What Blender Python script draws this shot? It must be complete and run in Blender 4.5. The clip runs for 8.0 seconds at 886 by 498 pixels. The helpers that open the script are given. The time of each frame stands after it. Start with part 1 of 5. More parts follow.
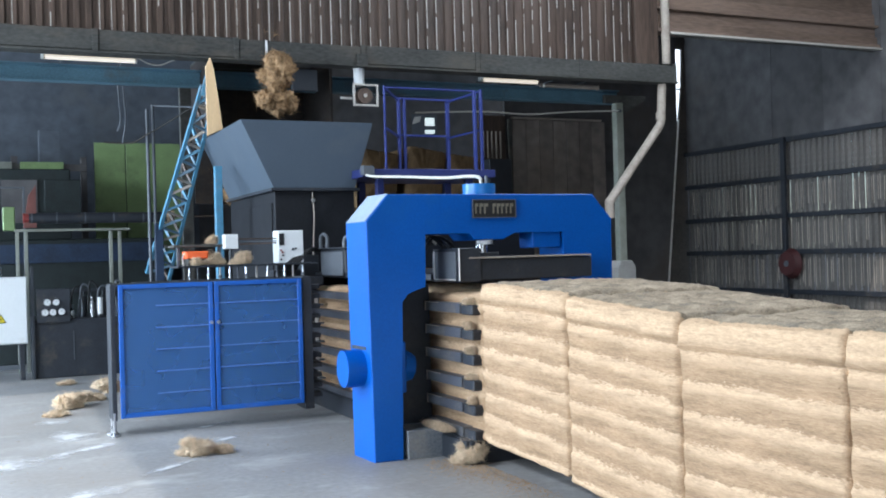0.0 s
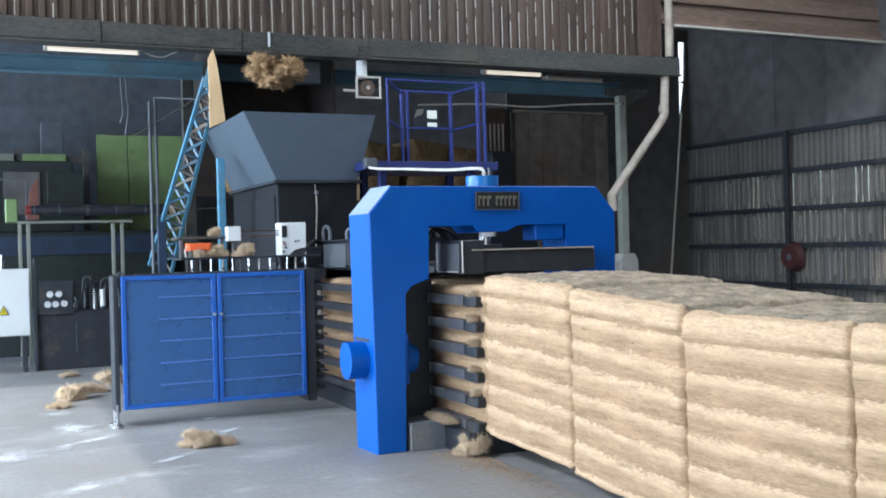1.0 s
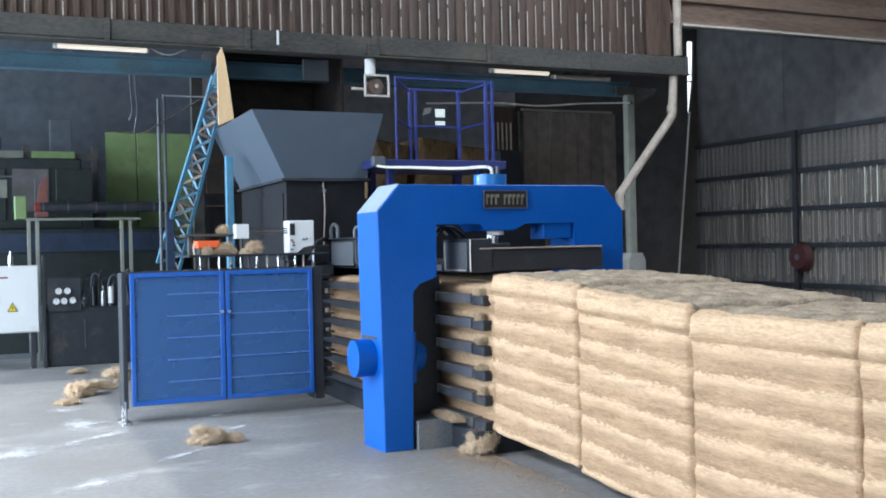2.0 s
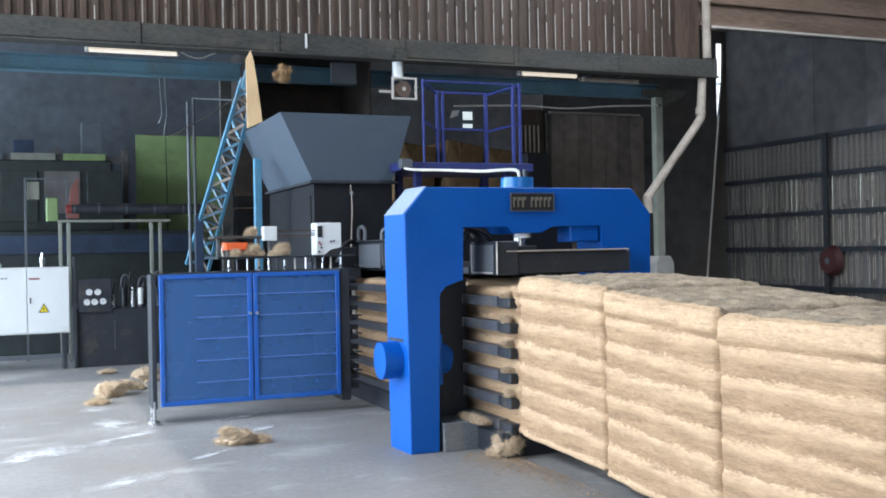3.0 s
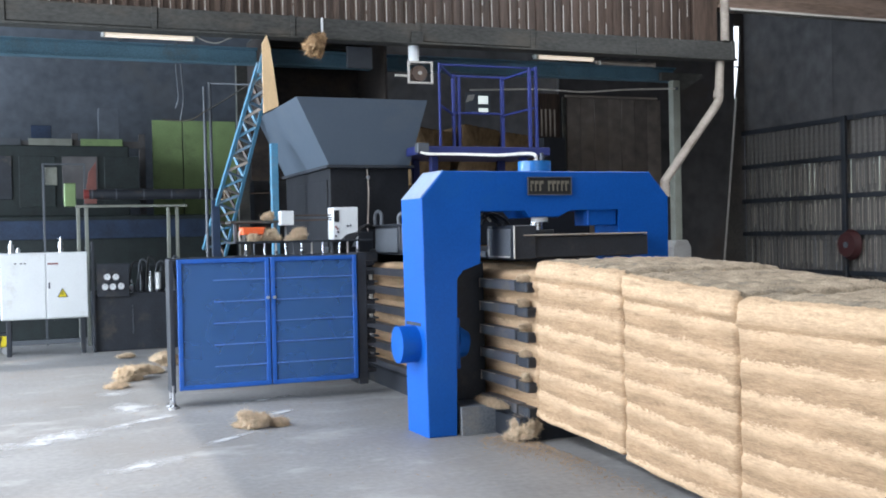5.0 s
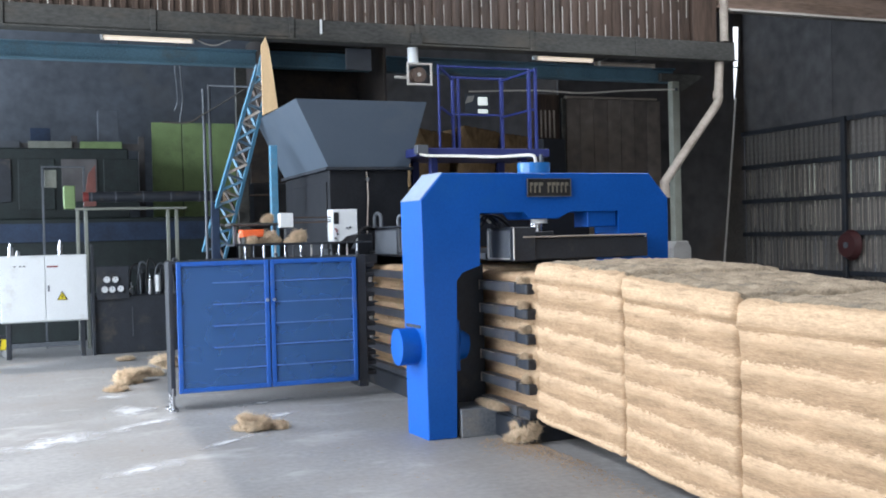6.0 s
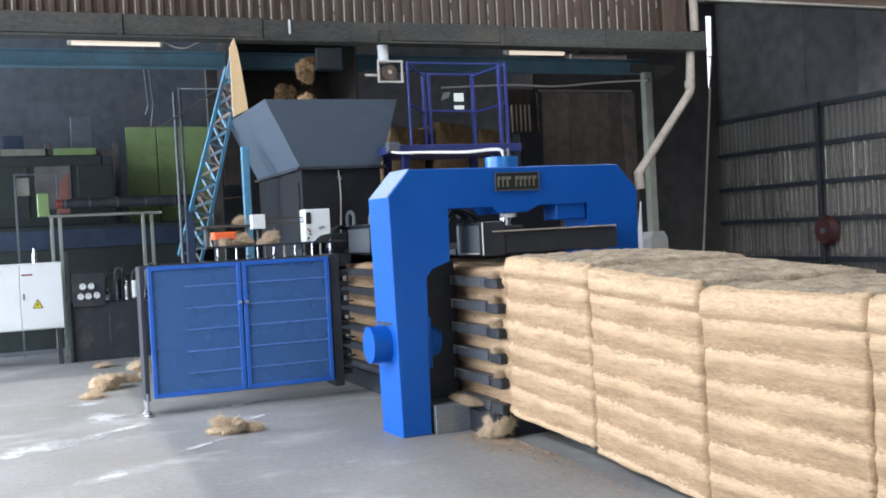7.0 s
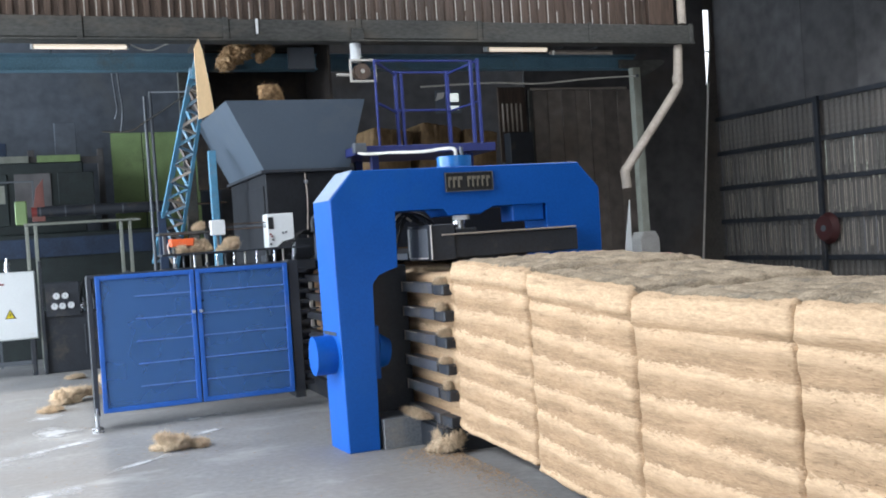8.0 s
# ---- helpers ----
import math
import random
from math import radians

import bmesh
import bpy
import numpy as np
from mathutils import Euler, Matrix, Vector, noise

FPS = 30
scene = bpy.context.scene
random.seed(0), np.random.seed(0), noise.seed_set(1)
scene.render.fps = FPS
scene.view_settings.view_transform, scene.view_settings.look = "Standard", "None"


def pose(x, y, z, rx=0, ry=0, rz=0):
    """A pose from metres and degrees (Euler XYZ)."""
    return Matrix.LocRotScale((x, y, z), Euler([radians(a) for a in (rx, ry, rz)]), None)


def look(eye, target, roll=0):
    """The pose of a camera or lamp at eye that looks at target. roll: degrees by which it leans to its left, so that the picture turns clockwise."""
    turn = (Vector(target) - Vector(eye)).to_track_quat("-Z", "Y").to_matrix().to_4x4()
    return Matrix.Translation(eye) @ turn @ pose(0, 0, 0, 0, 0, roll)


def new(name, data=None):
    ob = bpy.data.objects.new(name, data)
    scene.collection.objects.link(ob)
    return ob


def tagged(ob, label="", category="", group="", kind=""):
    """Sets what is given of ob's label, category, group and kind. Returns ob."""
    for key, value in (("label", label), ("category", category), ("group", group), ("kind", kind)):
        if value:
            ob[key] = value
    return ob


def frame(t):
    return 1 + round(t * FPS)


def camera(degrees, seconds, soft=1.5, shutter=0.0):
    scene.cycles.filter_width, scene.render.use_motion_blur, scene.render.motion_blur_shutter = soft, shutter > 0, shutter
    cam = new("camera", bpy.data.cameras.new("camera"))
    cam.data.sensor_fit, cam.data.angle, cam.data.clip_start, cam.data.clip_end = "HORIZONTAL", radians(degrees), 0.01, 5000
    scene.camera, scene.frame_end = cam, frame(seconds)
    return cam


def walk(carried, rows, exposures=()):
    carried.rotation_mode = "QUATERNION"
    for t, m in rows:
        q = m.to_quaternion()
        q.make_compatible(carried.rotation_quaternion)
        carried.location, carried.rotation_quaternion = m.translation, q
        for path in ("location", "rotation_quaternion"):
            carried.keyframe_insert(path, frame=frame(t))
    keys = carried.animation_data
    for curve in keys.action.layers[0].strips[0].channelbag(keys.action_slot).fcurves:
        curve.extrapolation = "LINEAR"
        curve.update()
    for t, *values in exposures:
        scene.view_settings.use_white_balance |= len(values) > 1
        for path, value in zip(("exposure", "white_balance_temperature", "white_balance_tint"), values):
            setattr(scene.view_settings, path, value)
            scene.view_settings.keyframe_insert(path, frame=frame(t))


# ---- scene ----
cam = camera(46.7, 8.0, soft=1.9)
PATH = [
    (0, (0.249, -0.127, 1.473), (1.076, 1.694, 1.482), -1.6),
    (0.5, (0.261, -0.127, 1.467), (1.08, 1.698, 1.47), -1.6),
    (1, (0.241, -0.117, 1.465), (1.065, 1.706, 1.461), -1.5),
    (2.5, (0.233, -0.129, 1.462), (1.026, 1.708, 1.457), -1.1),
    (3, (0.234, -0.134, 1.462), (0.996, 1.715, 1.462), -1.1),
    (3.5, (0.226, -0.137, 1.464), (0.959, 1.724, 1.463), -1.1),
    (4, (0.227, -0.122, 1.458), (0.94, 1.746, 1.442), -1.1),
    (4.5, (0.222, -0.117, 1.456), (0.943, 1.748, 1.429), -1.3),
    (5, (0.222, -0.123, 1.457), (0.956, 1.737, 1.428), -1.2),
    (6.5, (0.248, -0.112, 1.465), (0.981, 1.749, 1.439), -1.7),
    (7, (0.348, -0.146, 1.451), (1.107, 1.704, 1.418), -3.0),
    (7.5, (0.587, -0.069, 1.416), (1.363, 1.773, 1.369), -3.7),
    (8, (0.963, 0.022, 1.43), (1.685, 1.887, 1.404), -3.8),
]
TINTS = [(0, 0.0, 6000, 9), (2.5, 0.0, 6150, 10), (4.5, 0.0, 6350, 12), (6.5, 0.0, 6420, 13), (8, 0.0, 6480, 12)]
walk(cam, [(t, look(eye, target, roll)) for t, eye, target, roll in PATH], TINTS)

# ---- world, daylight and exposure ----
world = bpy.data.worlds.new("sky")
scene.world = world
world.use_nodes = True
wn = world.node_tree.nodes
sky = wn.new("ShaderNodeTexSky")
sky.sky_type, sky.sun_disc = "NISHITA", False
sky.sun_elevation, sky.sun_rotation = radians(48), radians(250)
world.node_tree.links.new(sky.outputs[0], wn["Background"].inputs[0])
wn["Background"].inputs[1].default_value = 0.2

sun = new("sun", bpy.data.lights.new("sun", "SUN"))
sun.data.energy, sun.data.angle, sun.data.color = 2.5, radians(0.6), (1.0, 0.95, 0.86)
sun.matrix_world = look((-20, -8, 24), (0, 0, 0))


def opening_light(name, eye, target, sx, sy, power, colour):
    """An area lamp for sky light at an opening of the hall, out of view."""
    ob = new(name, bpy.data.lights.new(name, "AREA"))
    ob.data.shape, ob.data.size, ob.data.size_y, ob.data.energy, ob.data.color = "RECTANGLE", sx, sy, power, colour
    ob.matrix_world = look(eye, target)
    return ob


opening_light("light_west_gate", (-9.3, 5.6, 3.0), (3, 6.2, 1.2), 13.0, 5.4, 1700, (0.80, 0.90, 1.0))
# assumed opening behind the camera; its lamp also fills the front faces
opening_light("light_south_gate", (1.0, -11.3, 3.2), (2, 0, 2.0), 9.0, 5.4, 210, (0.84, 0.92, 1.0))
opening_light("light_roof_strip", (-6.0, 5.5, 7.35), (-6.0, 5.5, 0.0), 2.2, 11.8, 2250, (0.86, 0.93, 1.0))
# no skylight is seen here; lamp added to brighten header and right wall
opening_light("fill_roof_east", (7.6, 6.0, 7.35), (7.6, 6.0, 0.0), 1.6, 7.0, 520, (0.90, 0.95, 1.0))
opening_light("light_west_rear_gate", (-9.3, 15.4, 2.4), (3, 14.6, 2.0), 5.6, 4.2, 1750, (0.72, 0.86, 1.0))


# ---- materials ----
def material(name, base, rough=0.6, metal=0.0, spread=0.15, scale=6.0, fine=60.0, bump=0.15, wear=None, wear_amount=0.0,
             stretch=(1, 1, 1), vary=0.0, spec=0.5, coat=0.0):
    """A surface with colour variation at two sizes, fine relief and, where given, worn or dusty patches."""
    m = bpy.data.materials.new(name)
    m.use_nodes = True
    n, l = m.node_tree.nodes, m.node_tree.links
    b = n["Principled BSDF"]
    b.inputs["Metallic"].default_value = metal
    b.inputs["Specular IOR Level"].default_value = spec
    b.inputs["Coat Weight"].default_value = coat
    co = n.new("ShaderNodeTexCoord")
    geo = n.new("ShaderNodeNewGeometry")
    mp = n.new("ShaderNodeMapping")
    mp.inputs["Scale"].default_value = stretch
    l.new(geo.outputs["Position"] if vary < 0 else co.outputs["Object"], mp.inputs["Vector"])
    big, small = n.new("ShaderNodeTexNoise"), n.new("ShaderNodeTexNoise")
    big.inputs["Scale"].default_value, big.inputs["Detail"].default_value = scale, 5
    small.inputs["Scale"].default_value, small.inputs["Detail"].default_value = fine, 4
    for t in (big, small):
        l.new(mp.outputs[0], t.inputs["Vector"])
    mix = n.new("ShaderNodeMath")
    mix.operation = "ADD"
    l.new(big.outputs[0], mix.inputs[0])
    l.new(small.outputs[0], mix.inputs[1])
    ramp = n.new("ShaderNodeValToRGB")
    lo = [max(0.0, c * (1 - spread)) for c in base]
    hi = [min(1.0, c * (1 + spread)) for c in base]
    ramp.color_ramp.elements[0].position, ramp.color_ramp.elements[1].position = 0.36, 0.64
    ramp.color_ramp.elements[0].color, ramp.color_ramp.elements[1].color = (*lo, 1), (*hi, 1)
    half = n.new("ShaderNodeMath")
    half.operation = "MULTIPLY"
    half.inputs[1].default_value = 0.5
    l.new(mix.outputs[0], half.inputs[0])
    l.new(half.outputs[0], ramp.inputs[0])
    colour = ramp.outputs[0]
    if vary > 0:
        info = n.new("ShaderNodeObjectInfo")
        mr = n.new("ShaderNodeMapRange")
        mr.inputs["To Min"].default_value, mr.inputs["To Max"].default_value = 1 - vary, 1 + vary
        l.new(info.outputs["Random"], mr.inputs["Value"])
        mul = n.new("ShaderNodeVectorMath")
        mul.operation = "SCALE"
        l.new(colour, mul.inputs[0])
        l.new(mr.outputs[0], mul.inputs["Scale"])
        colour = mul.outputs[0]
    if wear:
        wn_ = n.new("ShaderNodeTexNoise")
        wn_.inputs["Scale"].default_value, wn_.inputs["Detail"].default_value, wn_.inputs["Roughness"].default_value = scale * 0.6, 8, 0.7
        l.new(mp.outputs[0], wn_.inputs["Vector"])
        wr = n.new("ShaderNodeValToRGB")
        wr.color_ramp.elements[0].position, wr.color_ramp.elements[1].position = 0.62 - wear_amount * 0.3, 0.72
        wm = n.new("ShaderNodeMix")
        wm.data_type = "RGBA"
        l.new(wn_.outputs[0], wr.inputs[0])
        l.new(wr.outputs[0], wm.inputs["Factor"])
        l.new(colour, wm.inputs["A"])
        wm.inputs["B"].default_value = (*wear, 1)
        colour = wm.outputs["Result"]
    l.new(colour, b.inputs["Base Color"])
    rr = n.new("ShaderNodeMapRange")
    rr.inputs["To Min"].default_value, rr.inputs["To Max"].default_value = max(0.03, rough - 0.1), min(1.0, rough + 0.1)
    l.new(big.outputs[0], rr.inputs["Value"])
    l.new(rr.outputs[0], b.inputs["Roughness"])
    if bump:
        bp = n.new("ShaderNodeBump")
        bp.inputs["Strength"].default_value, bp.inputs["Distance"].default_value = bump, 0.01
        l.new(mix.outputs[0], bp.inputs["Height"])
        l.new(bp.outputs[0], b.inputs["Normal"])
    return m


BLUE = material("blue_enamel", (0.003, 0.088, 0.40), 0.46, spread=0.10, scale=3, bump=0.04, spec=0.25, wear=(0.008, 0.10, 0.38), wear_amount=0.2)
CAGEBLUE = material("cage_blue_enamel", (0.012, 0.10, 0.42), 0.45, spread=0.12, scale=5, bump=0.05, wear=(0.10, 0.15, 0.32), wear_amount=0.2)
NAVY = material("navy_enamel", (0.02, 0.03, 0.14), 0.5, spread=0.15, bump=0.05)
GREY = material("slate_grey_enamel", (0.078, 0.102, 0.132), 0.45, spread=0.06, scale=2, bump=0.03, wear=(0.10, 0.12, 0.14), wear_amount=0.2)
DARK = material("dark_grey_steel", (0.022, 0.026, 0.034), 0.5, spread=0.25, bump=0.08, wear=(0.07, 0.06, 0.05), wear_amount=0.2)
RAIL = material("navy_rail_enamel", (0.025, 0.04, 0.20), 0.45, spread=0.12, bump=0.04)
SLATE = material("slate_steel", (0.065, 0.07, 0.085), 0.5, spread=0.2, bump=0.08, wear=(0.14, 0.12, 0.10), wear_amount=0.2)
PANEL = material("mid_grey_steel", (0.09, 0.10, 0.115), 0.5, spread=0.15, bump=0.06)
STEEL = material("bright_steel", (0.55, 0.56, 0.58), 0.28, 1.0, spread=0.08, bump=0.02)
WHITE = material("white_enamel", (0.72, 0.74, 0.74), 0.45, spread=0.04, scale=3, bump=0.02, wear=(0.55, 0.54, 0.50), wear_amount=0.15)
PVC = material("aged_white_plastic", (0.58, 0.55, 0.50), 0.5, spread=0.10, bump=0.04, wear=(0.36, 0.31, 0.26), wear_amount=0.3)
RUST = material("brown_rusty_sheet", (0.078, 0.051, 0.037), 0.55, 0.0, spread=0.45, scale=1.8, fine=14, bump=0.05, wear=(0.128, 0.088, 0.066), wear_amount=0.35, vary=0.22, stretch=(3, 3, 0.3))
HEADER = material("brown_weathered_board", (0.20, 0.14, 0.105), 0.55, spread=0.35, scale=1.5, fine=14, bump=0.06, wear=(0.28, 0.21, 0.17), wear_amount=0.35, vary=0.2, stretch=(0.4, 2, 3))
GALV = material("dull_dark_sheet", (0.10, 0.09, 0.08), 0.6, 0.0, spread=0.30, scale=1.2, fine=25, bump=0.1, wear=(0.15, 0.12, 0.10), wear_amount=0.3, vary=0.15)
REARSHEET = material("blue_grey_sheet", (0.085, 0.098, 0.118), 0.65, spread=0.30, scale=0.7, fine=5, bump=0.02, wear=(0.11, 0.115, 0.12), wear_amount=0.3)
DUSKSHEET = material("dark_brown_sheet", (0.080, 0.076, 0.077), 0.65, spread=0.38, scale=0.7, fine=4, bump=0.02, wear=(0.085, 0.068, 0.056), wear_amount=0.35, vary=0.18)
DOORSHEET = material("dull_brown_door_sheet", (0.20, 0.168, 0.145), 0.65, spread=0.35, scale=0.9, fine=5, bump=0.02, wear=(0.25, 0.195, 0.155), wear_amount=0.35, vary=0.2)
GLAREBLUE = material("glare_blue_enamel", (0.30, 0.37, 0.47), 0.55, spread=0.15, scale=5, bump=0.04, wear=(0.22, 0.30, 0.44), wear_amount=0.3)
TOWER = material("matt_black_tower", (0.011, 0.012, 0.015), 0.6, spread=0.3, scale=3, bump=0.04, spec=0.25)
SKIRT = material("worn_grey_plate", (0.15, 0.165, 0.185), 0.5, spread=0.3, scale=5, bump=0.06, wear=(0.25, 0.23, 0.20), wear_amount=0.35)
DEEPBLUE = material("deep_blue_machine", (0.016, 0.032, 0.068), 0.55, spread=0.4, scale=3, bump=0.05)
FADEBLUE = material("faded_blue_steel", (0.13, 0.22, 0.30), 0.55, spread=0.3, scale=6, bump=0.08, wear=(0.20, 0.17, 0.15), wear_amount=0.4)
PIPE = material("weathered_beige_pipe", (0.40, 0.345, 0.29), 0.55, spread=0.18, scale=4, bump=0.05, wear=(0.24, 0.20, 0.16), wear_amount=0.4)
CHUTEBROWN = material("dark_brown_chute_plate", (0.022, 0.017, 0.015), 0.8, spread=0.6, scale=3, fine=18, bump=0.1, wear=(0.055, 0.036, 0.022), wear_amount=0.4)
BEAM = material("dusty_dark_beam", (0.054, 0.054, 0.049), 0.75, spread=0.45, scale=1.2, fine=14, bump=0.08, wear=(0.105, 0.090, 0.070), wear_amount=0.35, stretch=(1, 1, 2.5))
PAINTBEAM = material("faded_blue_beam", (0.10, 0.20, 0.265), 0.6, spread=0.25, scale=2.5, bump=0.12, wear=(0.12, 0.12, 0.11), wear_amount=0.35)
SKYBLUE = material("light_blue_enamel", (0.08, 0.24, 0.37), 0.5, spread=0.2, scale=5, bump=0.08, wear=(0.22, 0.19, 0.16), wear_amount=0.35)
GREEN = material("faded_green_sheet", (0.25, 0.36, 0.15), 0.55, spread=0.22, scale=2.0, bump=0.08, wear=(0.13, 0.16, 0.08), wear_amount=0.3)
PALEGREEN = material("pale_green_enamel", (0.25, 0.26, 0.22), 0.55, spread=0.2, bump=0.06)
RED = material("red_enamel", (0.20, 0.030, 0.026), 0.5, spread=0.15, bump=0.05)
BRICKRED = material("faded_red_plate", (0.17, 0.062, 0.050), 0.6, spread=0.25, bump=0.05)
DULLRED = material("dull_red_enamel", (0.055, 0.013, 0.013), 0.6, spread=0.2, bump=0.05)
ORANGE = material("orange_plastic", (0.80, 0.13, 0.03), 0.5, spread=0.08, bump=0.03)
YELLOW = material("yellow_enamel", (0.75, 0.60, 0.02), 0.45, spread=0.06, bump=0.03)
BLACK = material("black_rubber", (0.012, 0.012, 0.013), 0.6, spread=0.2, bump=0.06)
PLY = material("plywood", (0.74, 0.52, 0.29), 0.65, spread=0.14, scale=3, stretch=(4, 4, 0.5), bump=0.06)
CONCRETE = material("footing_concrete", (0.34, 0.33, 0.31), 0.85, spread=0.15, bump=0.25)
FIBRE = material("coir_fibre", (0.355, 0.248, 0.160), 0.95, spread=0.32, scale=12, fine=110, bump=0.6, spec=0.05, stretch=(1, 0.22, 1.6))
# the same fibre as LOOSE in a darker brown, for the clumps
CLUMPMAT = material("dark_loose_fibre", (0.36, 0.235, 0.13), 0.95, spread=0.55, scale=22, fine=120, bump=0.6, spec=0.05)
LOOSE = material("loose_fibre", (0.62, 0.49, 0.345), 0.95, spread=0.28, scale=30, fine=150, bump=0.6, spec=0.1)
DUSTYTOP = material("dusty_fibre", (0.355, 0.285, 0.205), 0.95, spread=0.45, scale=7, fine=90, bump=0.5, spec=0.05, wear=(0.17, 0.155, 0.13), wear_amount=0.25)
CAPBLUE = material("cap_blue_enamel", (0.02, 0.17, 0.46), 0.3, spread=0.1, bump=0.03)
PINK = material("faded_pink_plastic", (0.55, 0.22, 0.20), 0.5, spread=0.12, bump=0.04)
BRASS = material("dull_brass", (0.20, 0.18, 0.14), 0.5, 0.2, spread=0.1, bump=0.02)
GLASS = material("gauge_glass", (0.75, 0.77, 0.78), 0.15, spread=0.04, bump=0.0)
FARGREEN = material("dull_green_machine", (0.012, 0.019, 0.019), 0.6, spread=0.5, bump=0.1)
BROWNSTACK = material("brown_fibre_stack", (0.20, 0.13, 0.07), 0.95, spread=0.35, scale=8, fine=80, bump=0.6, spec=0.1)


# ---- helpers for building ----
def part(name, bm, mat, parent=None, label="", smooth=False):
    """Link a bmesh as one mesh object, under a thing or a part where one is given."""
    me = bpy.data.meshes.new(name)
    bmesh.ops.recalc_face_normals(bm, faces=bm.faces[:])
    bm.to_mesh(me)
    bm.free()
    if smooth:
        me.polygons.foreach_set("use_smooth", [len(p.vertices) <= 4 for p in me.polygons])
        if len(me.polygons) < 1500:
            me.set_sharp_from_angle(angle=radians(38))
    me.materials.append(mat)
    ob = new(name, me)
    ob.parent = parent
    if label:
        ob["label"] = label
    return ob


def thing(name, label, category, group="", kind="", at=(0, 0, 0)):
    ob = new(name)
    ob.empty_display_size = 0.1
    ob.location = at
    return tagged(ob, label, category, group, kind)


def box(lo, hi, bevel=0.004, bm=None):
    """A box between two corners, its edges slightly rounded."""
    bm = bm or bmesh.new()
    vs = [bm.verts.new((x, y, z)) for x in (lo[0], hi[0]) for y in (lo[1], hi[1]) for z in (lo[2], hi[2])]
    fs = [bm.faces.new([vs[i] for i in q]) for q in ((0, 1, 3, 2), (4, 6, 7, 5), (0, 4, 5, 1), (2, 3, 7, 6), (0, 2, 6, 4), (1, 5, 7, 3))]
    if bevel:
        bmesh.ops.bevel(bm, geom=list({e for f in fs for e in f.edges}), offset=bevel, segments=1, affect="EDGES")
    return bm


def prism(outline, axis, a, b, bevel=0.0, bm=None):
    """An outline in the two other axes, drawn out along one axis from a to b."""
    bm = bm or bmesh.new()
    put = {"x": lambda p, q, s: (s, p, q), "y": lambda p, q, s: (p, s, q), "z": lambda p, q, s: (p, q, s)}[axis]
    one = [bm.verts.new(put(p, q, a)) for p, q in outline]
    two = [bm.verts.new(put(p, q, b)) for p, q in outline]
    f1, f2 = bm.faces.new(one), bm.faces.new(two[::-1])
    k = len(one)
    sides = [bm.faces.new((one[i], one[(i + 1) % k], two[(i + 1) % k], two[i])) for i in range(k)]
    if bevel:
        bmesh.ops.bevel(bm, geom=list({e for f in (f1, f2) for e in f.edges}), offset=bevel, segments=1, affect="EDGES")
    return bm


def rod(a, b, r, sides=10, bm=None, r2=None):
    """A round bar from a to b."""
    bm = bm or bmesh.new()
    a, b = Vector(a), Vector(b)
    m = Matrix.Translation((a + b) / 2) @ (b - a).to_track_quat("Z", "Y").to_matrix().to_4x4()
    bmesh.ops.create_cone(bm, cap_ends=True, segments=sides, radius1=r, radius2=r if r2 is None else r2, depth=(b - a).length, matrix=m)
    return bm


def bar(a, b, w, h, bm=None, up=(0, 0, 1)):
    """A square bar from a to b, w wide and h high."""
    bm = bm or bmesh.new()
    a, b = Vector(a), Vector(b)
    d = (b - a).normalized()
    s = d.cross(Vector(up))
    s = s.normalized() if s.length > 1e-4 else Vector((1, 0, 0))
    u = s.cross(d)
    ring = [(s * (i * w / 2) + u * (j * h / 2)) for i, j in ((-1, -1), (1, -1), (1, 1), (-1, 1))]
    one, two = [bm.verts.new(a + r) for r in ring], [bm.verts.new(b + r) for r in ring]
    bm.faces.new(one), bm.faces.new(two[::-1])
    for i in range(4):
        bm.faces.new((one[i], one[(i + 1) % 4], two[(i + 1) % 4], two[i]))
    return bm


def hose(points, r, steps=8, sides=8, bm=None):
    """A smooth pipe through points."""
    bm = bm or bmesh.new()
    p = [Vector(q) for q in points]
    path = []
    for i in range(len(p) - 1):
        a, b, c, d = p[max(i - 1, 0)], p[i], p[i + 1], p[min(i + 2, len(p) - 1)]
        for k in range(steps):
            t = k / steps
            path.append(0.5 * (2 * b + (c - a) * t + (2 * a - 5 * b + 4 * c - d) * t * t + (3 * b - a - 3 * c + d) * t ** 3))
    path.append(p[-1])
    rings = []
    for i, q in enumerate(path):
        d = (path[min(i + 1, len(path) - 1)] - path[max(i - 1, 0)]).normalized()
        s = d.cross(Vector((0.13, 0.21, 0.97))).normalized()
        u = s.cross(d)
        rings.append([bm.verts.new(q + r * (s * math.cos(2 * math.pi * k / sides) + u * math.sin(2 * math.pi * k / sides))) for k in range(sides)])
    for a, b in zip(rings, rings[1:]):
        for k in range(sides):
            bm.faces.new((a[k], a[(k + 1) % sides], b[(k + 1) % sides], b[k]))
    bm.faces.new(rings[0]), bm.faces.new(rings[-1][::-1])
    return bm


def corrugated(width, height, pitch, depth, thick=0.004):
    """A trapezoid-ribbed sheet in the x-z plane, standing on its origin, ribs upright, with real thickness."""
    bm = bmesh.new()
    line = []
    x = 0.0
    while x < width - 1e-6:
        for f, d in ((0.0, 0.0), (0.42, 0.0), (0.52, depth), (0.90, depth)):
            if x + f * pitch <= width:
                line.append((x + f * pitch, -d))
        x += pitch
    line.append((width, 0.0))
    outline = line + [(a, b + thick) for a, b in line[::-1]]
    return prism(outline, "z", 0.0, height, bm=bm)


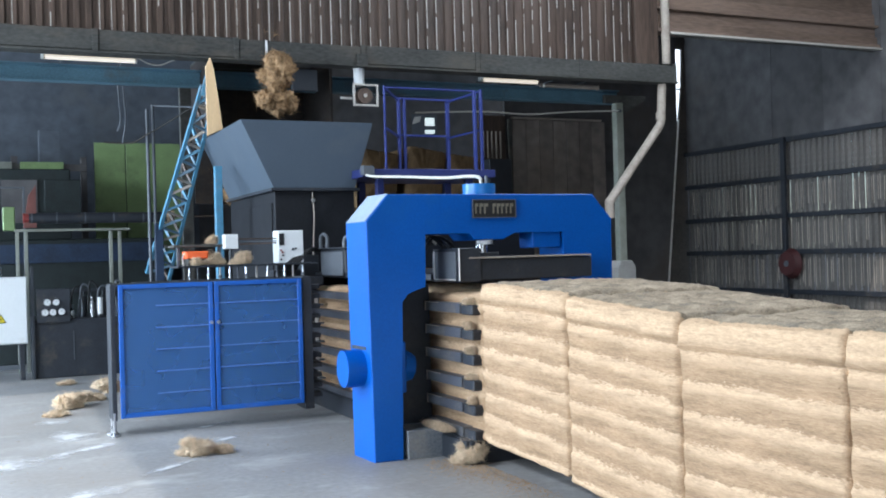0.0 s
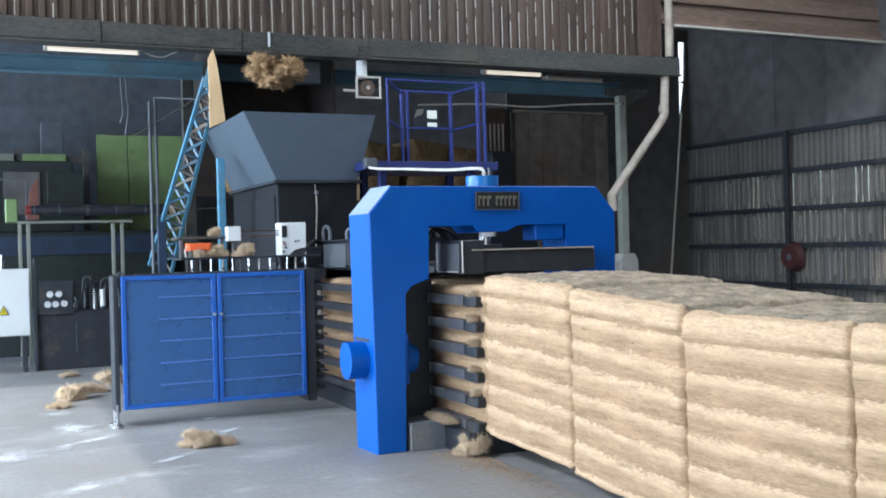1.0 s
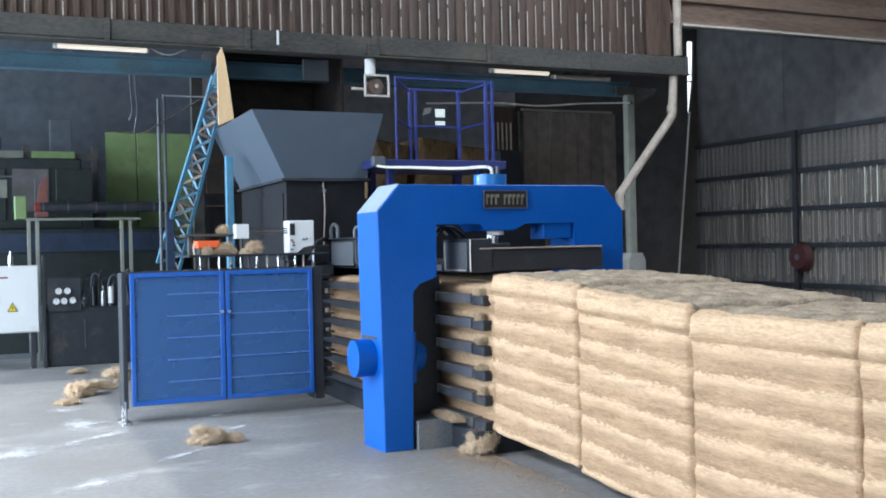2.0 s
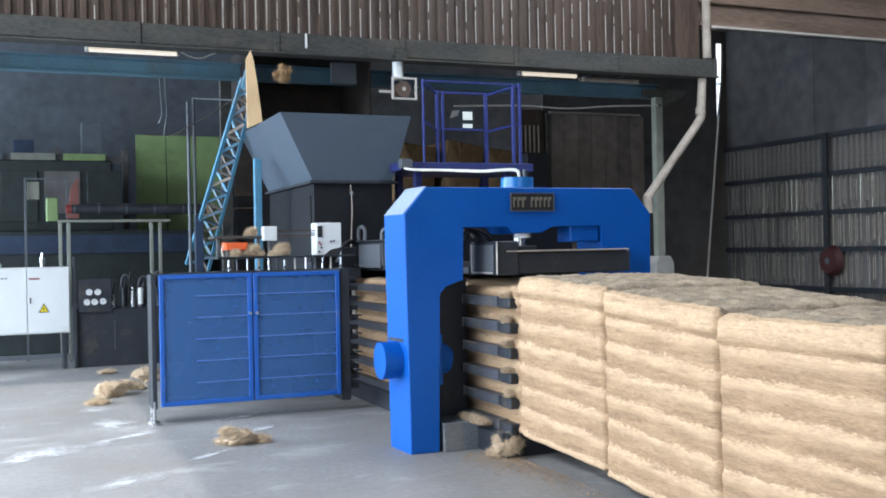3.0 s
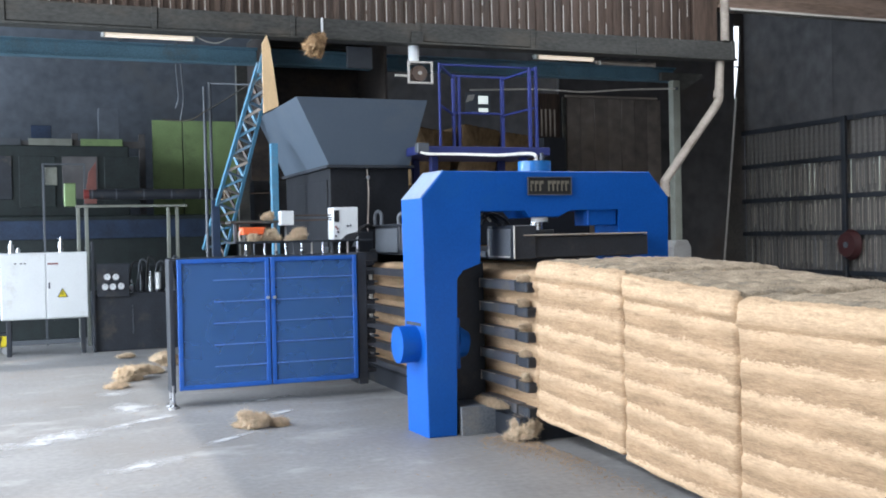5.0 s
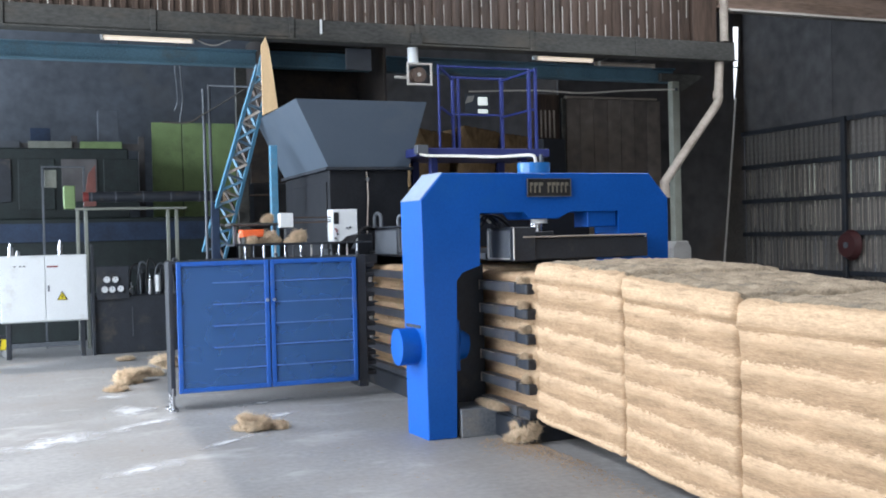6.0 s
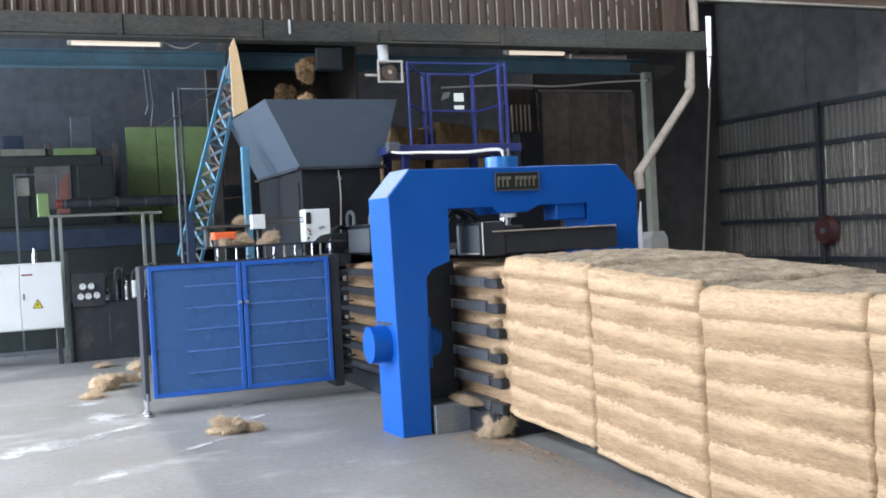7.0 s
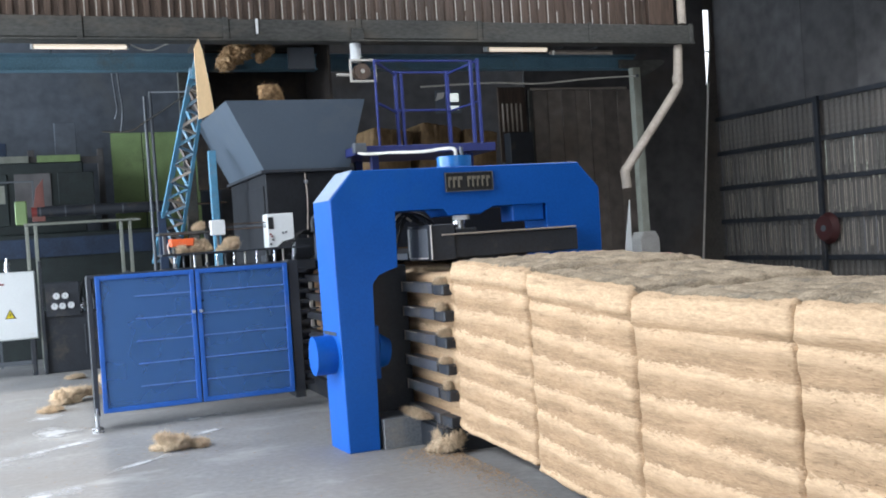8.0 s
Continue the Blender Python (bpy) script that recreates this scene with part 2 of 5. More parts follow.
def maker(name, label, category, at, group="", kind=""):
    """A thing at its base point, and a function that adds parts to it in world metres."""
    t = thing(name, label, category, group, kind, at)
    inv = Matrix.Translation([-c for c in at])

    def add(pname, bm, mat, plabel="", smooth=False, under=None):
        ob = part(pname, bm, mat, under or t, plabel, smooth)
        ob.data.transform(inv)
        return ob

    return t, add


def glowing(name, colour, strength):
    """A tube whose bright cream look is put in as emission."""
    m = bpy.data.materials.new(name)
    m.use_nodes = True
    p = m.node_tree.nodes["Principled BSDF"]
    p.inputs["Base Color"].default_value = (0.8, 0.78, 0.72, 1)
    p.inputs["Emission Color"].default_value, p.inputs["Emission Strength"].default_value = (*colour, 1), strength
    return m


TUBE = glowing("glowing_tube", (1.0, 0.85, 0.66), 0.75)


def banded_fibre():
    """Pressed fibre in courses: fluffed pale fibre at the head of each course, matted darker fibre below it, with a ragged limit."""
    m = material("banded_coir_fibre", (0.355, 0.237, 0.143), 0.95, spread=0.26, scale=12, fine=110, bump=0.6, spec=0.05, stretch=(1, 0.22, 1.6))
    n, l = m.node_tree.nodes, m.node_tree.links
    p = n["Principled BSDF"]
    dark = p.inputs["Base Color"].links[0].from_socket

    def math(op, a, b_, clamp=False):
        q = n.new("ShaderNodeMath")
        q.operation, q.use_clamp = op, clamp
        for i, v in enumerate((a, b_)):
            if isinstance(v, (int, float)):
                q.inputs[i].default_value = v
            else:
                l.new(v, q.inputs[i])
        return q.outputs[0]

    at = n.new("ShaderNodeAttribute")
    at.attribute_name = "height"
    geo, mp, no, fi = (n.new("ShaderNode" + k) for k in ("NewGeometry", "Mapping", "TexNoise", "TexNoise"))
    mp.inputs["Scale"].default_value = (1, 0.42, 1.5)
    l.new(geo.outputs["Position"], mp.inputs["Vector"])
    for t, s, d in ((no, 9.0, 8), (fi, 70.0, 5)):
        t.inputs["Scale"].default_value, t.inputs["Detail"].default_value, t.inputs["Roughness"].default_value = s, d, 0.7
        l.new(mp.outputs[0], t.inputs["Vector"])
    rag = math("SUBTRACT", no.outputs[0], 0.5)
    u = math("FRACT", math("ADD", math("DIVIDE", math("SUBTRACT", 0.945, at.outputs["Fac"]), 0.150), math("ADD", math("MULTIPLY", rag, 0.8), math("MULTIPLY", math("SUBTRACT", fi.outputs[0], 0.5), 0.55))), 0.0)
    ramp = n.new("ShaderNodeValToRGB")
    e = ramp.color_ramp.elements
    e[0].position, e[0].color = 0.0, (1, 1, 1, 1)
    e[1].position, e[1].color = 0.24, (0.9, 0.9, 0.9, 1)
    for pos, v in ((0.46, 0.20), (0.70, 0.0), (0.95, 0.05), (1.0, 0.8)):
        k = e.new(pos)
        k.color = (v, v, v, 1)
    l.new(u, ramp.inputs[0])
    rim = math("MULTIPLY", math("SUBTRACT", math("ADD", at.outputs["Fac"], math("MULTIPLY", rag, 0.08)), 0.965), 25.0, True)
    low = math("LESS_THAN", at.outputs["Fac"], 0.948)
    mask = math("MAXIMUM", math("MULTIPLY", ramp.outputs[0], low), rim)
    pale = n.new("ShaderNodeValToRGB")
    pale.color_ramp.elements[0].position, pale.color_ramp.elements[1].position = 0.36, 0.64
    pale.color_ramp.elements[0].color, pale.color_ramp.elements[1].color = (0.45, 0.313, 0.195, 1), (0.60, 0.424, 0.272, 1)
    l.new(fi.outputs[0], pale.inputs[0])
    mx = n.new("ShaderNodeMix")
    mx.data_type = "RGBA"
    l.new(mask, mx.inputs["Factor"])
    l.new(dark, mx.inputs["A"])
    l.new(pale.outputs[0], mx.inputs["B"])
    # thin matted seams that run along the courses, broken up by coarser patches
    long, brk = n.new("ShaderNodeTexNoise"), n.new("ShaderNodeTexNoise")
    lm = n.new("ShaderNodeMapping")
    lm.inputs["Scale"].default_value = (0.5, 0.05, 1.0)
    l.new(geo.outputs["Position"], lm.inputs["Vector"])
    l.new(lm.outputs[0], long.inputs["Vector"])
    l.new(geo.outputs["Position"], brk.inputs["Vector"])
    long.inputs["Scale"].default_value, long.inputs["Detail"].default_value, long.inputs["Roughness"].default_value = 55.0, 3, 0.6
    brk.inputs["Scale"].default_value, brk.inputs["Detail"].default_value = 5.0, 6
    line = math("MULTIPLY", math("MULTIPLY", math("SUBTRACT", long.outputs[0], 0.56), 9.0, True), math("MULTIPLY", math("SUBTRACT", brk.outputs[0], 0.42), 5.0, True))
    seam = n.new("ShaderNodeMix")
    seam.data_type = "RGBA"
    l.new(math("MULTIPLY", line, 0.55), seam.inputs["Factor"])
    l.new(mx.outputs["Result"], seam.inputs["A"])
    seam.inputs["B"].default_value = (0.20, 0.135, 0.085, 1)
    # finer layers of lighter and darker fibre
    lay, lv = n.new("ShaderNodeTexNoise"), n.new("ShaderNodeMapping")
    lv.inputs["Scale"].default_value = (0.6, 0.10, 1.0)
    lay.inputs["Scale"].default_value, lay.inputs["Detail"].default_value, lay.inputs["Roughness"].default_value = 26.0, 7, 0.75
    l.new(geo.outputs["Position"], lv.inputs["Vector"])
    l.new(lv.outputs[0], lay.inputs["Vector"])
    tone = n.new("ShaderNodeVectorMath")
    tone.operation = "SCALE"
    l.new(seam.outputs["Result"], tone.inputs[0])
    l.new(math("ADD", math("MULTIPLY", lay.outputs[0], 0.9), 0.55), tone.inputs["Scale"])
    l.new(tone.outputs[0], p.inputs["Base Color"])
    return m


BANDED = banded_fibre()
CAGELINE = material("light_cage_blue", (0.10, 0.20, 0.50), 0.45, spread=0.1, bump=0.03)


# ---- setting ----
def floor_material():
    m = material("worn_concrete_floor", (0.258, 0.256, 0.253), 0.62, spread=0.18, scale=1.3, fine=22, bump=0.10, wear=(0.23, 0.215, 0.20), wear_amount=0.5, vary=-1)
    n, l = m.node_tree.nodes, m.node_tree.links
    b = n["Principled BSDF"]
    old = b.inputs["Base Color"].links[0].from_socket
    geo = n.new("ShaderNodeNewGeometry")
    # pale dust trodden into streaks
    mp = n.new("ShaderNodeMapping")
    mp.inputs["Rotation"].default_value, mp.inputs["Scale"].default_value = (0, 0, radians(-28)), (0.8, 1.5, 1)
    t = n.new("ShaderNodeTexNoise")
    t.inputs["Scale"].default_value, t.inputs["Detail"].default_value, t.inputs["Roughness"].default_value = 1.1, 9, 0.68
    r = n.new("ShaderNodeValToRGB")
    r.color_ramp.elements[0].position, r.color_ramp.elements[1].position = 0.56, 0.74
    mx = n.new("ShaderNodeMix")
    mx.data_type = "RGBA"
    mx.inputs["B"].default_value = (0.42, 0.42, 0.41, 1)
    l.new(geo.outputs["Position"], mp.inputs["Vector"])
    l.new(mp.outputs[0], t.inputs["Vector"])
    l.new(t.outputs[0], r.inputs[0])
    l.new(r.outputs[0], mx.inputs["Factor"])
    l.new(old, mx.inputs["A"])
    l.new(mx.outputs["Result"], b.inputs["Base Color"])
    return m


FLOOR = floor_material()


def setting(name, bm, mat, label, category):
    return tagged(part(name, bm, mat), label, category, kind="structure")


bm = bmesh.new()
bmesh.ops.create_grid(bm, x_segments=2, y_segments=2, size=250)
setting("ground", bm, FLOOR, "grey worn concrete floor with pale dusty streaks", "floor")

# walls that close the hall where the camera does not look
def plain_wall(name, lo, hi, label="plain dull sheet-metal hall wall"):
    return setting(name, box(lo, hi, 0), GALV, label, "wall")


plain_wall("wall_west_middle", (-9.6, 12.1, 0), (-9.4, 12.5, 7.4))
plain_wall("wall_west_rear_lintel", (-9.6, 12.5, 4.6), (-9.4, 18.3, 7.4))
plain_wall("wall_west_north", (-9.6, 18.3, 0), (-9.4, 20.2, 7.4))
plain_wall("wall_west_lintel", (-9.6, -1.0, 5.8), (-9.4, 12.1, 7.4))
plain_wall("wall_west_south", (-9.6, -11.6, 0), (-9.4, -1.0, 7.4))
plain_wall("wall_south_west", (-9.4, -11.6, 0), (-3.6, -11.4, 7.4))
plain_wall("wall_south_lintel", (-3.6, -11.6, 6.0), (5.6, -11.4, 7.4))
plain_wall("wall_south_east", (5.6, -11.6, 0), (12.98, -11.4, 7.4))
setting("wall_north", box((-9.4, 20.0, 0), (4.2, 20.2, 7.4), 0), REARSHEET, "dark blue-grey sheet-metal back wall", "wall")
setting("wall_north_east", box((4.2, 20.0, 0), (12.98, 20.2, 7.4), 0), DUSKSHEET, "dark brown sheet-metal back wall", "wall")
plain_wall("wall_east_south", (12.98, -11.6, 0), (13.18, 9.0, 7.4))
setting("ceiling_west", box((-9.6, -11.6, 7.4), (-7.1, 20.2, 7.5), 0), GALV, "dark sheet-metal roof", "ceiling")
for nm, lo, hi in (("ceiling_middle", (-4.9, -11.6), (6.8, 20.2)), ("ceiling_east", (8.4, -11.6), (13.18, 20.2)), ("ceiling_east_south", (6.8, -11.6), (8.4, 2.5)), ("ceiling_east_north", (6.8, 9.5), (8.4, 20.2))):
    setting(nm, box((*lo, 7.4), (*hi, 7.5), 0), GALV, "dark sheet-metal roof", "ceiling")
setting("ceiling_strip_south", box((-7.1, -11.6, 7.4), (-4.9, -0.5, 7.5), 0), GALV, "dark sheet-metal roof", "ceiling")
setting("ceiling_strip_north", box((-7.1, 11.5, 7.4), (-4.9, 20.2, 7.5), 0), GALV, "dark sheet-metal roof", "ceiling")

# the high inner wall over the wide opening: a ledge beam and ribbed sheets above it
upper = thing("wall_upper", "brown rust-stained ribbed sheet wall above the opening", "wall", kind="structure")
sheet_mesh = None
for i in range(13):
    x0 = -4.55 + i * 1.0
    if sheet_mesh is None:
        ob = part("sheet", corrugated(1.0, 3.4, 0.125, 0.030), RUST, upper)
        sheet_mesh = ob.data
    else:
        ob = new("sheet", sheet_mesh)
        ob.parent = upper
    ob.location = (x0, 11.52 + 0.006 * (i % 2), 3.98)
def glint_edges(seed, density):
    """Pale strips along the rib edges, in broken lengths, that paint in highlights."""
    rg = random.Random(seed)
    bm = bmesh.new()
    for k in range(8):
        z = 0.0
        while z < 3.3:
            ln = rg.uniform(0.08, 0.7)
            if rg.random() < density:
                x = 0.125 * k + 0.0625 + 0.003
                box((x, -0.0340, z), (x + rg.uniform(0.005, 0.011), -0.0305, min(z + ln, 3.38)), 0, bm)
            z += ln + rg.uniform(0.01, 0.2)
    return bm


for i in range(13):
    ob = part("worn_edge", glint_edges(i, 0.26 if i < 6 else 0.85), PVC, upper, "pale strips painted as rib highlights")
    ob["kind"] = "stuff"
    ob.location = (-4.55 + i, 11.52 + 0.006 * (i % 2), 3.98)
part("end_panel", box((8.46, 11.44, 3.985), (8.84, 11.60, 7.38), 0.006), RUST, upper, "flat brown end panel")

beam = thing("beam_ledge", "long dusty dark ledge beam with bolted joint plates", "beam", kind="structure")
for i in range(9):
    x0 = -4.6 + i * 1.52
    x1 = min(x0 + 1.512, 9.05)
    dz = 0.008 * math.sin(i * 2.3)
    part("beam_length", box((x0, 11.36, 3.745 + dz), (x1, 11.62, 3.975 + dz), 0.012), BEAM, beam)
    part("joint_plate", box((x1 - 0.05, 11.345, 3.74), (x1 + 0.01, 11.362, 3.982), 0.003), BEAM, beam)
part("white_clip", box((3.30, 11.33, 3.80), (3.325, 11.344, 3.965), 0.002), WHITE, beam, "short white clip on the beam face")
part("flange", box((-4.6, 11.30, 3.715), (9.06, 11.52, 3.737), 0.004), BEAM, beam)

# blue crossbeam behind the ledge beam
setting("beam_blue", prism([(12.50, 3.60), (12.66, 3.60), (12.66, 3.615), (12.59, 3.63), (12.59, 3.77), (12.66, 3.785), (12.66, 3.80), (12.50, 3.80), (12.50, 3.785), (12.57, 3.77), (12.57, 3.63), (12.50, 3.615)], "x", -4.5, 8.9), PAINTBEAM, "faded blue painted steel crossbeam", "beam")

# right bay: header of long sheets, side wall with sheets and girts, rear wall
header = thing("wall_header", "brown weathered layered sheet header over the side bay", "wall", kind="structure")
for z0, z1, y0 in ((4.44, 4.50, 11.40), (4.50, 4.62, 11.46), (4.62, 4.76, 11.50), (4.76, 4.80, 11.43), (4.80, 4.98, 11.50), (4.98, 5.5, 11.54), (5.5, 7.38, 11.58)):
    part("board", box((8.86, y0, z0), (12.98, 11.66, z1 - 0.006), 0.005), HEADER, header)
part("edge_strip", box((9.0, 11.36, 4.405), (12.98, 11.44, 4.436), 0.004), PVC, header, "pale bent metal edge strip")


# side wall of the bay: strips of sheet with narrow gaps, girts across them
side = thing("wall_east", "dark ribbed sheet wall with chinks of daylight between strips", "wall", kind="structure")
rng = np.random.default_rng(5)
strip_meshes = {}
for r, (z0, z1) in enumerate(((0.0, 0.62), (0.70, 1.29), (1.39, 1.91), (2.01, 2.56), (2.66, 3.22))):
    for k in range(56):
        y0 = 9.15 + 0.125 * k
        gap = (0.006, 0.018, 0.022, 0.022, 0.006)[r] * float(rng.choice((0.0, 0.3, 0.7, 1.0), p=(0.25, 0.25, 0.3, 0.2)))
        gap = round(gap, 4) if y0 < 15.2 else 0.0
        if (r, gap) not in strip_meshes:
            ob = part("strip", prism([(0.0, 0.0), (0.0, 0.018), (-0.022, 0.05), (-0.022, 0.09), (0.0, 0.1255 - gap), (0.005, 0.1255 - gap), (-0.016, 0.092), (-0.016, 0.05), (0.005, 0.018), (0.005, 0.0)], "z", z0 - 0.05, z1 + 0.05), GALV, side)
            strip_meshes[r, gap] = ob.data
        else:
            ob = new("strip", strip_meshes[r, gap])
            ob.parent = side
        ob.location = (12.95, y0, 0)
for z in (0.66, 1.34, 1.96, 2.61, 3.26):
    part("girt", box((12.86, 9.1, z - 0.04), (12.921, 16.15, z + 0.04), 0.004), DARK, side)
for y in (13.42, 9.9):
    part("post", box((12.80, y - 0.045, 0.0), (12.858, y + 0.045, 3.3), 0.004), DARK, side)
for k in range(6):
    part("upper_sheet", box((12.955 + 0.004 * (k % 2), 9.0 + 1.2 * k, 3.25), (12.99, 10.196 + 1.2 * k, 7.38), 0.0), DUSKSHEET, side)


def bright_ribs(z0, z1, seed):
    """Pale strips painted as lit rib edges on one course, in broken lengths."""
    rg = random.Random(seed)
    bm = bmesh.new()
    for k in range(55):
        for f in (0.05, 0.09):
            if rg.random() < 0.62:
                a, b = z0 + rg.uniform(0.0, 0.22) * (z1 - z0), z1 - rg.uniform(0.0, 0.12) * (z1 - z0)
                y = 9.15 + 0.125 * k + f
                box((12.9225, y, a), (12.9275, y + rg.uniform(0.006, 0.014), b), 0, bm)
    return bm


for k, (z0, z1) in enumerate(((0.74, 1.27), (1.41, 1.89), (2.03, 2.54))):
    part("bright_rib", bright_ribs(z0, z1, 60 + k), PIPE, side, "pale strips painted as lit rib edges")["kind"] = "stuff"

# rear wall of the bay: its edge leans away from the side wall and leaves a bright gap
rear = thing("wall_bay_rear", "dark sheet wall with a leaning edge and a bright gap", "wall", kind="structure")
part("sheeting", prism([(8.9, 0.0), (12.28, 0.0), (12.52, 2.5), (12.68, 3.92), (12.69, 5.30), (12.69, 7.38), (8.9, 7.38)], "y", 16.10, 16.16), DUSKSHEET, rear)
for k in range(7):
    part("door_board", box((9.02 + 0.28 * k, 16.04 + 0.006 * (k % 2), 0.02), (9.294 + 0.28 * k, 16.085, 3.84), 0.004), DOORSHEET, rear)
part("door_rail", box((9.0, 16.02, 3.85), (10.9, 16.085, 3.885), 0.004), PIPE, rear, "pale sliding door rail")
part("door_edge", box((8.93, 16.03, 0.02), (9.01, 16.085, 3.84), 0.004), BEAM, rear)
part("dark_box", box((8.42, 15.80, 0.0), (8.86, 16.04, 3.10), 0.01), DARK, rear)
for k in range(5):
    part("brown_rib", box((8.42 + 0.085 * k, 16.030, 3.14), (8.445 + 0.085 * k, 16.0495, 3.62), 0.003), PIPE, rear)
part("edge_sheet", prism([(12.30, 0.0), (13.10, 0.0), (13.10, 7.38), (12.70, 7.38), (12.70, 5.34), (12.90, 5.34), (12.87, 4.58), (12.74, 4.56), (12.86, 4.54), (12.78, 3.95), (12.71, 3.9), (12.535, 2.5)], "y", 16.17, 16.22), GALV, rear)
part("edge_angle", bar((12.295, 16.07, 0.2), (12.70, 16.07, 3.95), 0.04, 0.02), PVC, rear, "pale steel edge angle")
part("brown_sheet", box((8.36, 16.05, 2.62), (8.88, 16.09, 3.9), 0.004), RUST, rear)

# column of the opening with its footing, and the rainwater pipe
col, add = maker("column", "grey-green steel column on a concrete footing", "column", (8.82, 12.45, 0), kind="structure")
add("shaft", box((8.77, 12.40, 1.22), (8.89, 12.52, 3.60), 0.006), PALEGREEN)
add("footing", prism([(8.68, 0.0), (8.99, 0.0), (8.99, 1.20), (8.93, 1.30), (8.74, 1.30), (8.68, 1.20)], "y", 12.33, 12.60, 0.01), CONCRETE)
add("bracket", prism([(8.89, 3.44), (9.02, 3.50), (9.30, 3.66), (9.30, 3.712), (8.60, 3.712), (8.60, 3.60), (8.89, 3.60)], "y", 12.42, 12.50, 0.004), BEAM)
pipe, add = maker("downpipe", "pale plastic rainwater pipe with a slanting offset", "downpipe", (8.9, 11.3, 0), kind="structure")
add("upright", rod((8.93, 11.40, 3.99), (8.93, 11.40, 7.3), 0.058, 16), PIPE, "", True)
add("short_length", rod((8.86, 11.42, 3.72), (8.755, 11.32, 3.22), 0.058, 16), PIPE, "", True)
add("collar", rod((8.765, 11.34, 3.30), (8.75, 11.32, 3.20), 0.068, 16), PIPE, "", True)
add("elbow", hose([(8.757, 11.32, 3.24), (8.735, 11.31, 3.15), (8.67, 11.30, 3.07), (8.60, 11.29, 2.99)], 0.057, 6, 14), PIPE, "", True)
add("slant", rod((8.625, 11.29, 3.02), (7.84, 11.28, 2.07), 0.057, 16), PIPE, "", True)
add("outlet", rod((7.85, 11.28, 2.10), (7.87, 11.28, 1.88), 0.06, 16), PIPE, "", True)

# a small daylit window far behind
win, add = maker("window_1", "small bright window high in the dark back wall", "window", (9.15, 20.0, 4.2), kind="structure")
glow = bpy.data.materials.new("daylight_pane")
glow.use_nodes = True
gb = glow.node_tree.nodes["Principled BSDF"]
gb.inputs["Base Color"].default_value = (0.8, 0.85, 0.8, 1)
gb.inputs["Emission Color"].default_value, gb.inputs["Emission Strength"].default_value = (0.85, 0.95, 0.9, 1), 0.7
add("pane", box((9.04, 19.975, 4.22), (9.26, 19.985, 4.39), 0), glow)
add("pane", box((9.04, 19.975, 4.05), (9.26, 19.985, 4.13), 0), glow)
add("pane", prism([(8.74, 4.24), (8.92, 4.30), (8.96, 4.42), (8.80, 4.40)], "y", 19.975, 19.985), PVC)
add("window_frame", box((8.74, 19.986, 3.98), (9.32, 19.998, 4.46), 0.002), PANEL)

# bright sky seen through the gap in the bay corner
sky_card = bpy.data.materials.new("white_sky")
sky_card.use_nodes = True
sp = sky_card.node_tree.nodes["Principled BSDF"]
sp.inputs["Emission Color"].default_value, sp.inputs["Emission Strength"].default_value = (0.92, 0.97, 1.0, 1), 1.6
setting("backdrop", box((12.4, 17.4, 3.4), (15.0, 17.45, 6.6), 0), sky_card, "overexposed white sky beyond the gap", "sky")


